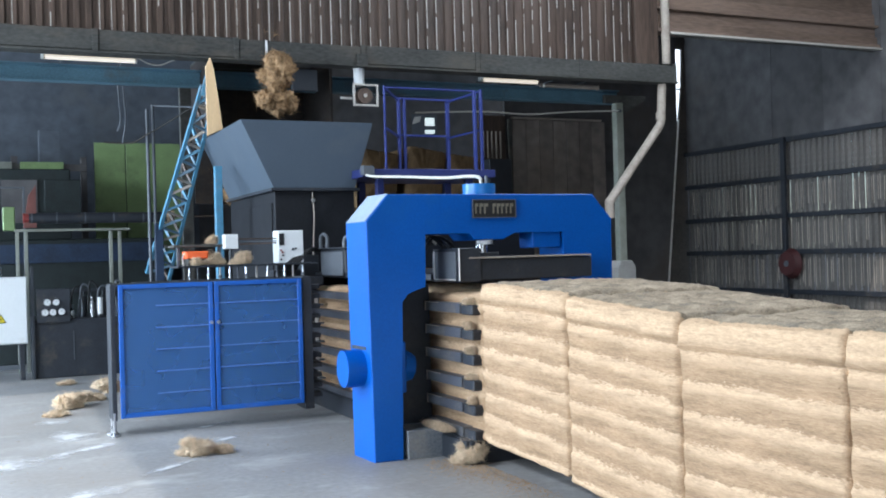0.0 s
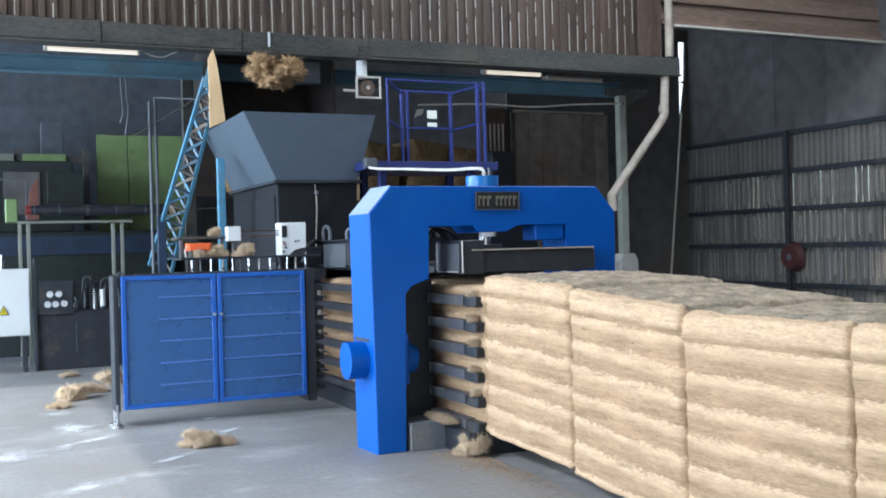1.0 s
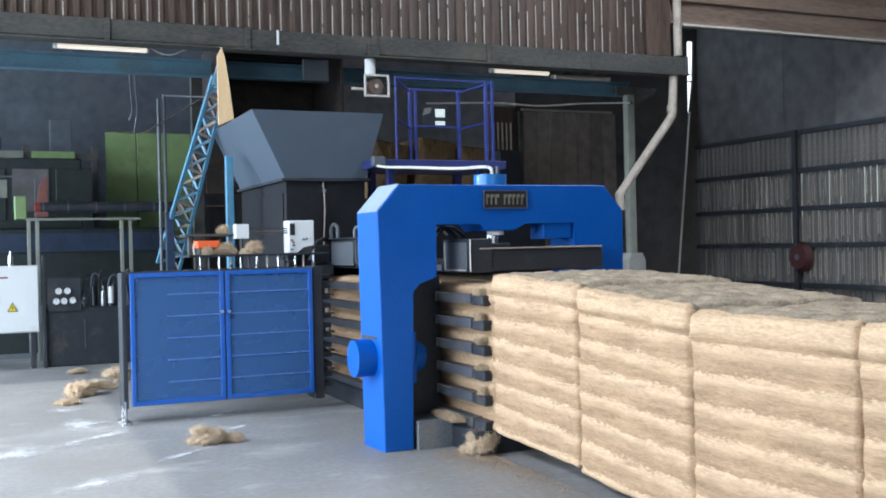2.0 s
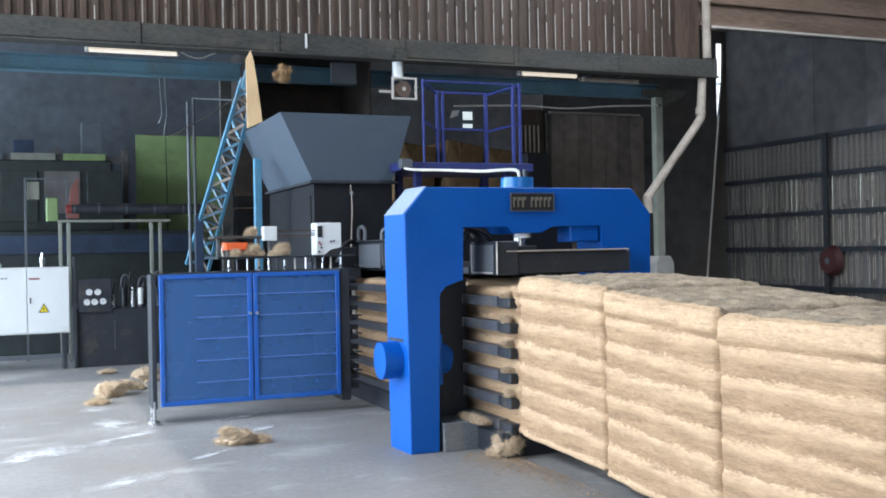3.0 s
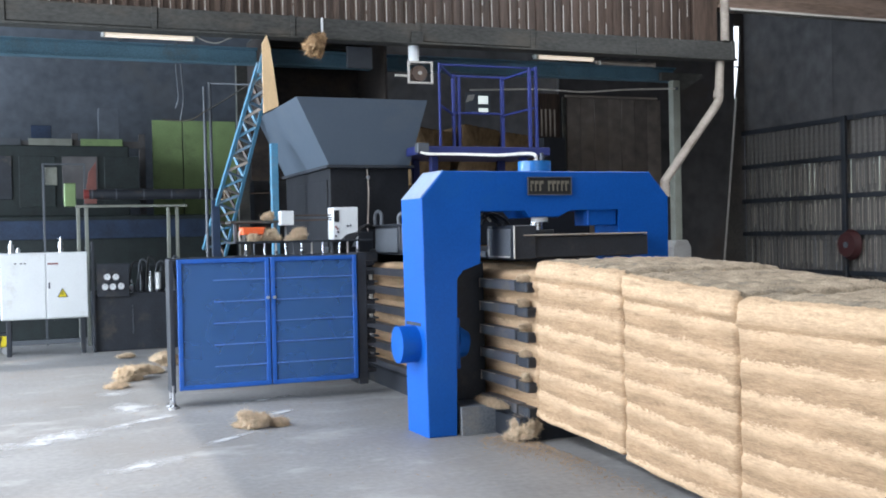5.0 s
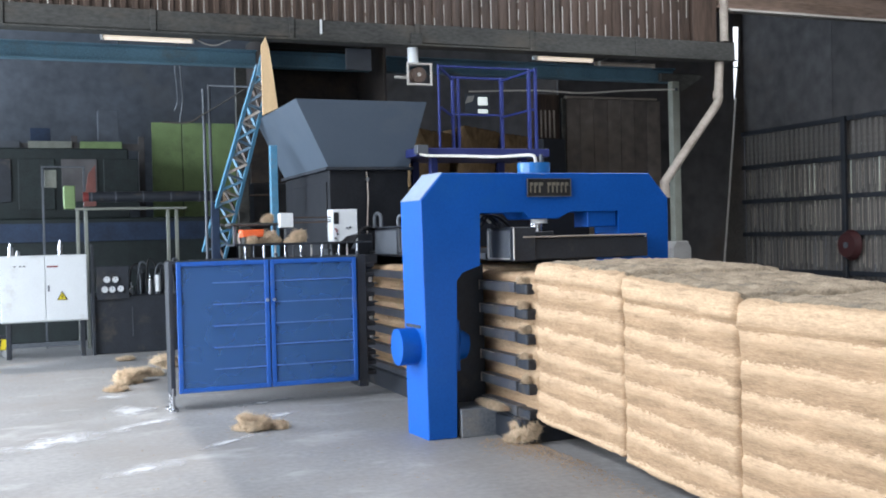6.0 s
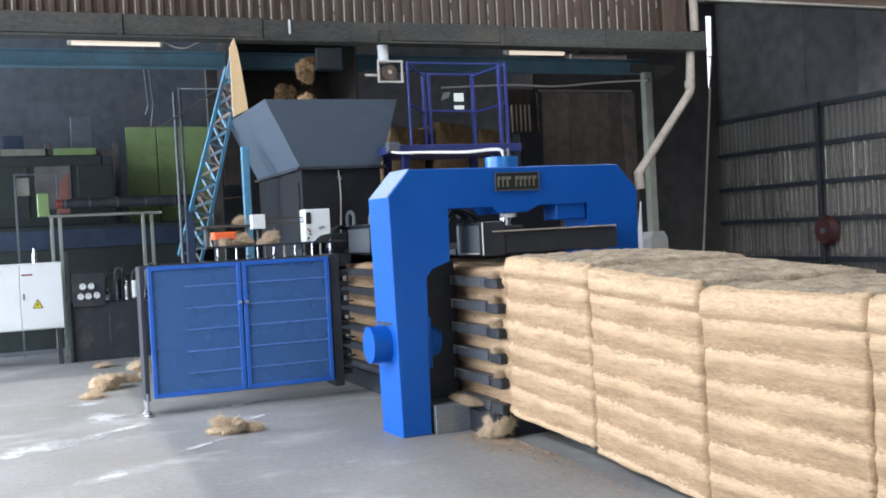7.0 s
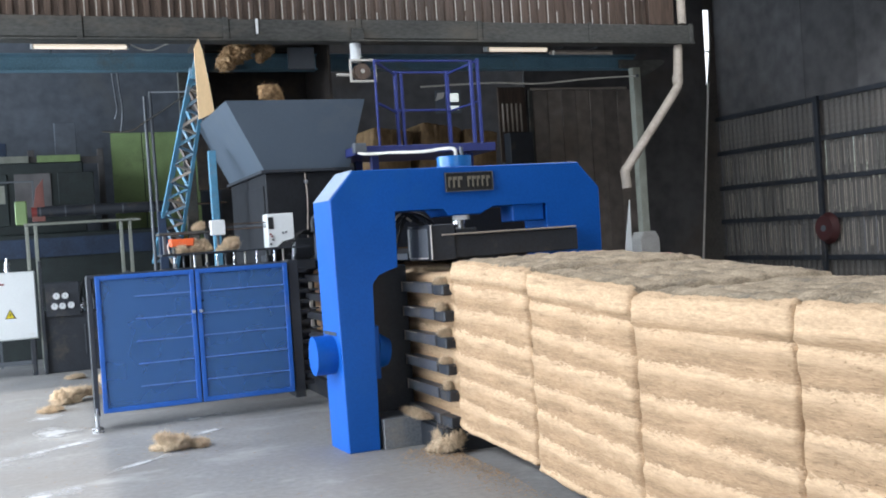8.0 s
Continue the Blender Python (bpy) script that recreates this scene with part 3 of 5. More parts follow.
# ---- the baling press ----
def baling_press():
    t = thing("baling_press", "horizontal fibre baling press with a bright blue steel portal", "baling press", at=(3.8, 6.9, 0))
    inv = Matrix.Translation((-3.8, -6.9, 0))

    def add(name, bm, mat, label="", smooth=False, parent=None):
        ob = part(name, bm, mat, parent or t, label, smooth)
        if parent is None:
            ob.data.transform(inv)
        return ob

    c = 3.80
    left = [(2.785, 0.0), (3.005, 0.0), (3.02, 1.135), (3.07, 1.195), (3.215, 1.235), (3.215, 1.625), (3.58, 1.625), (3.62, 1.568)]
    right = [(3.86, 1.568), (3.96, 1.625), (4.385, 1.625), (4.385, 1.235), (4.53, 1.195), (4.58, 1.135), (4.595, 0.0), (4.815, 0.0),
             (4.83, 1.715), (4.66, 1.91), (2.935, 1.91), (2.765, 1.715)]
    frame_bm = prism(left + right, "y", 6.72, 7.095, 0.006)
    for v in frame_bm.verts:
        if v.co.y > 6.9 and v.co.x < 2.95:
            v.co.x -= 0.022
    add("portal_frame", frame_bm, BLUE)
    # pale sheet over the shoulder that paints in the glare on its blue
    shoulder = bmesh.new()
    q = [Vector((2.762, 6.735, 1.7165)), Vector((2.938, 6.735, 1.9135)), Vector((2.918, 7.085, 1.9135)), Vector((2.742, 7.085, 1.7165))]
    up = (q[3] - q[0]).cross(q[1] - q[0]).normalized() * 0.003
    up = up if up.z > 0 else -up
    one, two = [shoulder.verts.new(v - up) for v in q], [shoulder.verts.new(v + up) for v in q]
    shoulder.faces.new(one), shoulder.faces.new(two[::-1])
    for k in range(4):
        shoulder.faces.new((one[k], one[(k + 1) % 4], two[(k + 1) % 4], two[k]))
    add("shoulder", shoulder, GLAREBLUE, "sloping shoulder with a pale painted glare")
    # trunnion of the side squeeze cylinder through the leg
    trunnion = add("trunnion", rod((2.632, 6.93, 0.660), (2.775, 6.93, 0.660), 0.135, 40), BLUE, "round blue cylinder end", True)
    # dark strip that stands in for the shadow of the recess above the trunnion
    slot = bar((2.774, 6.80, 0.808), (2.758, 7.06, 0.808), 0.012, 0.024)
    slot.transform(inv)
    part("slot", slot, DARK, trunnion)
    boss = add("boss", box((3.0, 6.765, 0.475), (3.062, 7.05, 0.845), 0.008), BLUE)
    hub = rod((3.062, 6.90, 0.655), (3.155, 6.90, 0.64), 0.135, 30, r2=0.095)
    hub.transform(inv)
    part("hub", hub, BLUE, boss, "", True)
    # vertical cylinder on the crosshead
    add("cylinder_cap", rod((3.755, 6.90, 1.90), (3.755, 6.90, 1.995), 0.125, 32), CAPBLUE, "light blue cylinder cap", True)
    add("cylinder_rod", rod((3.74, 6.85, 1.47), (3.74, 6.85, 1.58), 0.045, 20), STEEL, "polished steel piston rod", True)
    add("rod_collar", rod((3.74, 6.80, 1.535), (3.74, 6.80, 1.575), 0.062, 24), WHITE, "pale rod collar", True)
    add("guide_block", box((4.12, 6.74, 1.50), (4.37, 6.95, 1.62), 0.006), BLUE)
    # name plate
    plate = add("name_plate", box((3.60, 6.704, 1.732), (3.965, 6.719, 1.868), 0.003), BLACK, "black name plate with pale lettering")
    rim = bmesh.new()
    for lo, hi in (((3.60, 6.698, 1.732), (3.965, 6.704, 1.738)), ((3.60, 6.698, 1.862), (3.965, 6.704, 1.868)),
                   ((3.60, 6.698, 1.738), (3.606, 6.704, 1.862)), ((3.959, 6.698, 1.738), (3.965, 6.704, 1.862))):
        box(lo, hi, 0, rim)
    rim.transform(inv)
    part("rim", rim, PANEL, plate)
    # raised pale marks on the plate
    for k, w in enumerate((0.030, 0.034, 0.040, 0, 0.034, 0.034, 0.028, 0.030, 0.032)):
        if w:
            x = 3.622 + 0.0365 * k
            mark = prism([(x, 1.762), (x + w * 0.32, 1.762), (x + w * 0.32, 1.815), (x + w * 0.85, 1.815), (x + w * 0.85, 1.838), (x, 1.838)], "y", 6.699, 6.7035)
            mark.transform(inv)
            part("mark", mark, BRASS, plate)
    return t, inv, add


press, press_inv, press_add = baling_press()


def press_channel():
    add = press_add
    # upper press beam above the bale, and its side box
    add("side_box", box((3.42, 6.585, 1.262), (3.60, 7.05, 1.51), 0.006), DARK)
    add("side_panel", box((3.408, 6.62, 1.285), (3.418, 7.03, 1.485), 0.003), PANEL, "grey side panel with pale edges")
    add("panel_edge", box((3.402, 6.985, 1.28), (3.408, 6.998, 1.49), 0.001), PVC)
    add("panel_edge", box((3.402, 6.62, 1.275), (3.408, 6.985, 1.284), 0.001), PVC)
    add("panel_edge", box((3.417, 6.570, 1.27), (3.423, 6.584, 1.505), 0.001), PVC)
    add("flange_edge", box((3.50, 6.578, 1.431), (4.54, 6.5845, 1.441), 0.001), PIPE, "worn flange edge")
    add("press_beam", box((3.60, 6.60, 1.27), (4.56, 7.03, 1.425), 0.006), DARK)
    add("press_flange", box((3.50, 6.585, 1.428), (4.54, 7.04, 1.442), 0.003), PANEL)
    # black box added behind the portal to darken its opening; pipework above the channel
    add("cross_member", box((3.36, 7.55, 1.36), (4.60, 7.85, 1.70), 0.006), TOWER)
    add("ram_clevis", box((3.66, 6.72, 1.443), (3.82, 6.90, 1.475), 0.005), DARK)
    for k in range(3):
        x = 3.30 + 0.05 * k
        add("hose", hose([(x, 7.30, 1.33), (x + 0.02, 7.20, 1.50), (x + 0.10, 7.15, 1.58 + 0.015 * k), (x + 0.26, 7.20, 1.54), (x + 0.36, 7.40, 1.46)], 0.011, 6), (BLACK, PANEL, BLACK)[k], "", True)
    # channel side: posts, guide bars with gaps that show the fibre
    add("lower_skirt", box((3.035, 6.70, 0.0), (3.40, 7.0, 0.205), 0.004), SKIRT, "worn grey skirt plate")
    add("skirt_wedge", prism([(6.28, 0.0), (6.70, 0.0), (6.70, 0.19), (6.28, 0.16)], "x", 3.33, 3.42, 0.004), DARK)
    add("channel_bed", box((3.30, 6.30, 0.0), (4.70, 10.2, 0.165), 0.006), DARK)
    add("inner_post", box((3.10, 7.09, 0.0), (3.40, 7.24, 1.24), 0.006), DARK)
    add("end_post", box((3.28, 10.05, 0.0), (3.46, 10.22, 1.5), 0.006), DARK)
    add("channel_roof", box((3.42, 7.09, 1.27), (4.60, 10.2, 1.32), 0.004), DARK)
    add("far_wall", box((4.62, 7.09, 0.0), (4.68, 10.2, 1.32), 0.004), DARK)
    for i in range(6):
        z = 1.083 - 0.175 * i
        # front length: a channel, pale lips painted as lit edges, dark tip against bale
        front = add("guide_bar", prism([(3.35, z - 0.036), (3.365, z - 0.036), (3.365, z + 0.020), (3.43, z + 0.020), (3.43, z + 0.034), (3.35, z + 0.034)], "y", 6.45, 7.06, 0.003), SLATE)
        for lo, hi in (((3.344, 7.042, z - 0.036), (3.3495, 7.056, z + 0.036)), ((3.344, 6.80, z + 0.028), (3.3495, 7.042, z + 0.0345)))[:0 if i == 5 else 2]:
            lip = box(lo, hi, 0.001)
            lip.transform(press_inv)
            part("rubbed_lip", lip, PIPE, front)
        add("bar_tip", box((3.36, 6.275, z - 0.045), (3.44, 6.448, z + 0.026), 0.008), DARK)
        # rear length, behind the portal
        zr = 1.105 - 0.183 * i
        add("guide_bar", prism([(3.35, zr - 0.036), (3.43, zr - 0.036), (3.43, zr + 0.030), (3.35, zr + 0.030)], "y", 7.30, 10.08, 0.006), SLATE)
        if i < 5:
            add("bar_stub", box((3.32, 9.76, zr - 0.10), (3.35, 9.79, zr - 0.036), 0.002), PVC)
            add("bar_stub", box((3.33, 9.70, zr - 0.115), (3.39, 9.80, zr - 0.100), 0.003), PANEL)


press_channel()


# ---- the safety cage ----
def cage_mesh_material():
    m = bpy.data.materials.new("blue_wire_mesh")
    m.use_nodes = True
    n, l = m.node_tree.nodes, m.node_tree.links
    b = n["Principled BSDF"]
    b.inputs["Base Color"].default_value = (0.048, 0.145, 0.37, 1)
    b.inputs["Roughness"].default_value = 0.5
    tr = n.new("ShaderNodeBsdfTransparent")
    mx = n.new("ShaderNodeMixShader")
    co = n.new("ShaderNodeTexCoord")
    no = n.new("ShaderNodeTexNoise")
    no.inputs["Scale"].default_value = 3.0
    mr = n.new("ShaderNodeMapRange")
    mr.inputs["To Min"].default_value, mr.inputs["To Max"].default_value = 0.52, 0.68
    l.new(co.outputs["Object"], no.inputs["Vector"])
    l.new(no.outputs[0], mr.inputs["Value"])
    l.new(mr.outputs[0], mx.inputs[0])
    l.new(tr.outputs[0], mx.inputs[1])
    l.new(b.outputs[0], mx.inputs[2])
    l.new(mx.outputs[0], n["Material Output"].inputs["Surface"])
    return m


MESH = cage_mesh_material()


def safety_cage():
    t = thing("safety_cage", "blue safety cage with two mesh doors, closed, on small steel feet", "safety cage", at=(2.12, 9.0, 0))
    inv = Matrix.Translation((-2.12, -9.0, 0))

    def add(name, bm, mat, label="", parent=None, smooth=False):
        ob = part(name, bm, mat, parent or t, label, smooth)
        ob.data.transform(inv)
        return ob

    x0, x1, z0, z1, y = 1.325, 2.925, 0.155, 1.285, 8.89
    for a, b in ((x0, 2.122), (2.134, x1)):
        d = add("door_frame", box((a, y, z0), (a + 0.038, y + 0.035, z1), 0.004), CAGEBLUE)
        f = bmesh.new()
        box((b - 0.038, y, z0), (b, y + 0.035, z1), 0.004, f)
        box((a + 0.038, y, z0), (b - 0.038, y + 0.035, z0 + 0.038), 0.004, f)
        box((a + 0.038, y, z1 - 0.038), (b - 0.038, y + 0.035, z1), 0.004, f)
        add("door_rail", f, CAGEBLUE, parent=d)
        add("mesh_panel", box((a + 0.034, y + 0.016, z0 + 0.034), (b - 0.034, y + 0.019, z1 - 0.034), 0), MESH, "fine blue wire mesh", parent=d)
        for k in range(5):
            z = z0 + 0.19 + 0.188 * k
            add("cross_bar", box((a + 0.045 + (0.26 if a < 2 else 0), y + 0.008, z - 0.005), (b - 0.038, y + 0.014, z + 0.005), 0), CAGELINE, parent=d)
    add("knob", rod((2.10, y - 0.03, 0.93), (2.10, y, 0.93), 0.014, 12), STEEL, "small steel knob", smooth=True)
    add("knob", rod((2.16, y - 0.03, 0.93), (2.16, y, 0.93), 0.014, 12), STEEL, "small steel knob", smooth=True)
    add("side_plate", box((1.26, y + 0.04, z0 - 0.02), (1.30, y + 0.30, z1), 0.004), DARK, "grey folded side plate")
    add("top_tray", box((x0 - 0.06, y + 0.036, z1 - 0.02), (x1 + 0.05, y + 0.30, z1 + 0.006), 0.004), DARK)
    add("back_plate", box((x0 + 0.31, y + 0.28, z0), (x1, y + 0.30, z1 - 0.03), 0.003), DARK)
    add("grey_sheet", box((x0 + 0.04, y + 0.10, z0), (x0 + 0.30, y + 0.12, z1 - 0.03), 0.003), PANEL)
    add("hinge_column", box((x1 + 0.01, y + 0.02, z0 - 0.06), (x1 + 0.10, y + 0.30, z1 + 0.02), 0.004), DARK)
    for k in range(12):
        z = z0 + 0.06 + 0.09 * k
        add("hinge_tooth", box((x1 + 0.10, y + 0.06, z - 0.02), (x1 + 0.19, y + 0.22, z + 0.02), 0.003), DARK)
    for dy in (0.05, 0.22):
        f = rod((1.275, y + dy, 0.02), (1.275, y + dy, 0.20), 0.014, 10)
        rod((1.275, y + dy, 0.0), (1.275, y + dy, 0.02), 0.045, 14, f)
        add("levelling_foot", f, STEEL, "threaded steel foot")
    return t


safety_cage()


# ---- the feed hopper ----
def feed_hopper():
    t = thing("feed_hopper", "slate grey sheet-steel feed hopper on a black tower", "hopper", at=(3.5, 11.2, 0))
    inv = Matrix.Translation((-3.5, -11.2, 0))

    def add(name, bm, mat, label="", smooth=False):
        ob = part(name, bm, mat, t, label, smooth)
        ob.data.transform(inv)
        return ob

    top = [(2.70, 10.12, 2.885), (4.12, 10.12, 2.885), (4.12, 12.15, 2.885), (2.70, 12.15, 2.885)]
    low = [(3.06, 10.25, 2.205), (3.95, 10.25, 2.205), (3.95, 12.3, 2.205), (3.06, 12.3, 2.205)]
    for i, nm in enumerate(("front_plate", "right_plate", "rear_plate", "left_plate")):
        j = (i + 1) % 4
        bm = bmesh.new()
        q = [Vector(low[i]), Vector(low[j]), Vector(top[j]), Vector(top[i])]
        nrm = (q[1] - q[0]).cross(q[2] - q[0]).normalized() * 0.008
        a, b = [bm.verts.new(v) for v in q], [bm.verts.new(v - nrm) for v in q]
        bm.faces.new(a), bm.faces.new(b[::-1])
        for k in range(4):
            bm.faces.new((a[k], a[(k + 1) % 4], b[(k + 1) % 4], b[k]))
        add(nm, bm, GREY)
    f = bmesh.new()
    for lo, hi in (((3.02, 10.20, 2.17), (3.99, 10.25, 2.20)), ((3.02, 10.25, 2.17), (3.06, 12.3, 2.20)), ((3.95, 10.25, 2.17), (3.99, 12.3, 2.20))):
        box(lo, hi, 0.003, f)
    add("flange", f, DARK)
    add("tower", box((3.07, 10.26, 1.10), (3.94, 12.28, 2.17), 0.006), TOWER)
    add("tower_panel", box((3.055, 10.35, 1.2), (3.069, 11.9, 2.05), 0.004), TOWER)
    add("tower_base", box((3.47, 10.23, 0.0), (4.60, 12.4, 1.32), 0.006), TOWER)
    add("conduit", hose([(3.47, 10.245, 2.16), (3.48, 10.235, 1.9), (3.46, 10.235, 1.5), (3.47, 10.24, 1.35)], 0.007), PIPE)
    add("eye_bolt", rod((3.475, 10.22, 2.07), (3.475, 10.245, 2.07), 0.02, 10), STEEL)
    return t


feed_hopper()


# ---- the row of pressed bales ----
def bale_mesh(length, seed):
    """One pressed bale: six bulging courses between the wire grooves, rounded rims, matted fibre relief."""
    W, H = 1.18, 1.10
    nv = 90
    off = Vector((seed * 3.7, seed * 1.9, seed * 5.3))
    prof = []
    # outline of the cross section: up the left face, over the top, down the right face, along the bottom
    total = 2 * (W + H)
    n = 250
    for k in range(n):
        s = total * k / n
        if s < H:
            x, z, nx, nz, side = -W / 2, s, -1, 0, "l"
        elif s < H + W:
            x, z, nx, nz, side = -W / 2 + (s - H), H, 0, 1, "t"
        elif s < 2 * H + W:
            x, z, nx, nz, side = W / 2, H - (s - H - W), 1, 0, "r"
        else:
            x, z, nx, nz, side = W / 2 - (s - 2 * H - W), 0.0, 0, -1, "b"
        # round the four long rims
        r = 0.07 if z > H / 2 else 0.025
        dx, dz = max(abs(x) - (W / 2 - r), 0), max(abs(z - H / 2) - (H / 2 - r), 0)
        if dx > 0 and dz > 0:
            ln = math.hypot(dx, dz)
            sx, sz = math.copysign(1, x), math.copysign(1, z - H / 2)
            x, z = sx * (W / 2 - r + r * dx / ln), H / 2 + sz * (H / 2 - r + r * dz / ln)
            nx, nz = sx * dx / ln, sz * dz / ln
        prof.append((x, z, nx, nz, side))
    bm = bmesh.new()
    rows = []
    for j in range(nv + 1):
        y = length * j / nv
        e = min(y, length - y)
        inset = 0.034 * max(0.0, 1 - e / (0.034 + 0.012 * math.sin(seed * 5 + (y > length / 2)))) ** 2
        ring = []
        for x, z, nx, nz, side in prof:
            d = -inset
            if side in "lr":
                zw = z + 0.010 * math.sin(2.2 * y + seed) + 0.012 * noise.noise(Vector((x * 3, y * 5 + seed * 7, z * 2)))
                u = ((0.945 - zw) % 0.150) / 0.150
                d += 0.010 * (u / 0.16 if u < 0.16 else 1 - (u - 0.16) / 0.84) - 0.008 if zw < 0.945 else 0.010 - 0.022 * max(0.0, 0.975 - zw) / 0.03
            else:
                gx = (x + W / 2) % 0.2 - 0.1
                d += -0.016 * math.exp(-(gx / 0.03) ** 2)
            p = Vector((x, y, z)) + off
            q = Vector((p.x * 24, p.y * 7, p.z * 26))
            d += 0.010 * noise.fractal(p * 3.0, 0.8, 2.0, 3) + 0.006 * noise.fractal(q, 0.7, 2.0, 3) + 0.005 * noise.noise(p * 55) + (0.004 * noise.noise(Vector((p.x, p.y * 3.0, p.z * 48))) if side in "lr" else 0.006 * noise.noise(p * 16))
            ring.append(bm.verts.new((x + nx * d, y + 0.010 * noise.noise(p * 7.0), max(z + nz * d, 0.0))))
        rows.append(ring)
    for a, b in zip(rows, rows[1:]):
        for k in range(n):
            bm.faces.new((a[k], a[(k + 1) % n], b[(k + 1) % n], b[k]))
    for ring in (rows[0], rows[-1]):
        mid = bm.verts.new(sum((v.co for v in ring), Vector()) / n)
        for k in range(n):
            bm.faces.new((ring[k], ring[(k + 1) % n], mid))
    return bm


def fuzz(length, seed, count):
    """Loose fibre ends that stand off the bale's faces, as thin curved slivers."""
    rng = np.random.default_rng(seed)
    W, H = 1.18, 1.09
    verts, faces = [], []
    for i in range(count):
        top = rng.random() < 0.2
        if top:
            p = np.array((rng.uniform(-W / 2, W / 2), rng.uniform(0, length), H - 0.012))
            nrm = np.array((0, 0, 1.0))
        else:
            p = np.array((-W / 2 + 0.012, rng.uniform(0, length), rng.uniform(0.02, H)))
            nrm = np.array((-1.0, 0, 0))
        d = rng.normal(size=3)
        d /= np.linalg.norm(d)
        d = d + nrm * 0.45
        ln = rng.uniform(0.006, 0.026)
        side = np.cross(d, rng.normal(size=3))
        side = side / np.linalg.norm(side) * rng.uniform(0.0005, 0.0012)
        mid = p + d * ln * 0.5 + nrm * 0.006
        end = p + d * ln + np.array((0, 0, -0.3)) * ln
        k = len(verts)
        verts += [tuple(p - side), tuple(p + side), tuple(mid + side), tuple(mid - side), tuple(end)]
        faces += [(k, k + 1, k + 2, k + 3), (k + 3, k + 2, k + 4)]
    me = bpy.data.meshes.new("loose_fibre")
    me.from_pydata(verts, [], faces)
    me.materials.append(FIBRE)
    return me


BALES = [(6.20, 5.09, 0.17, 0.125), (5.09, 4.025, 0.105, 0.04), (4.025, 2.95, 0.02, 0.02), (2.945, 1.86, 0.02, 0.02)]


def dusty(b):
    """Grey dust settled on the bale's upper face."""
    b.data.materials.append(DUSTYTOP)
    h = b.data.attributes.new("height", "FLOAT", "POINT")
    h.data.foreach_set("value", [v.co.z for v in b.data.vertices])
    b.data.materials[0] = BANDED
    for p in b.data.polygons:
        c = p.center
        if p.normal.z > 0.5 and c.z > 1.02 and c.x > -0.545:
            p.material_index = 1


def bales():
    for i, (y1, y0, zf, zn) in enumerate(BALES):
        length = y1 - y0 + 0.01
        b = part("fibre_bale", bale_mesh(length, i + 3), FIBRE, None, "", True)
        tagged(b, "pressed tan coir fibre bale, " + ("leaving the press mouth" if i == 0 else "dusty on top, lying on the floor"), "fibre bale", "row of pressed bales")
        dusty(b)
        shear = Matrix.Identity(4)
        shear[2][1] = (zf - zn) / length
        b.data.transform(shear)
        b.location = (3.985, y0, zn)
        f = new("loose_fibre", fuzz(length, i + 11, 3500))
        f.parent = b
        f.data.transform(shear)
        tagged(f, kind="stuff")
        for q in (0.945, 0.795, 0.645, 0.495, 0.345, 0.195):
            part("tie_wire", rod((-0.566, 0.03, q), (-0.566, length - 0.03, q + zf - zn), 0.0016, 5), RUST, b)


bales()



# fibre still inside the press channel, seen between the guide bars
inside = part("fibre_bale", bale_mesh(3.80, 17), FIBRE, None, "", True)
tagged(inside, "tan fibre packed in the press channel behind guide bars", "fibre bale", "row of pressed bales")
inside.data.transform(Matrix.Diagonal((1.0, 1.0, 0.925, 1)))
inside.matrix_world = pose(4.015, 6.22, 0.17)
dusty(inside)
strands = new("loose_fibre", fuzz(3.7, 29, 9000))
strands.parent = inside
strands.data.transform(Matrix.Diagonal((1.0, 1.0, 0.925, 1)))
tagged(strands, kind="stuff")


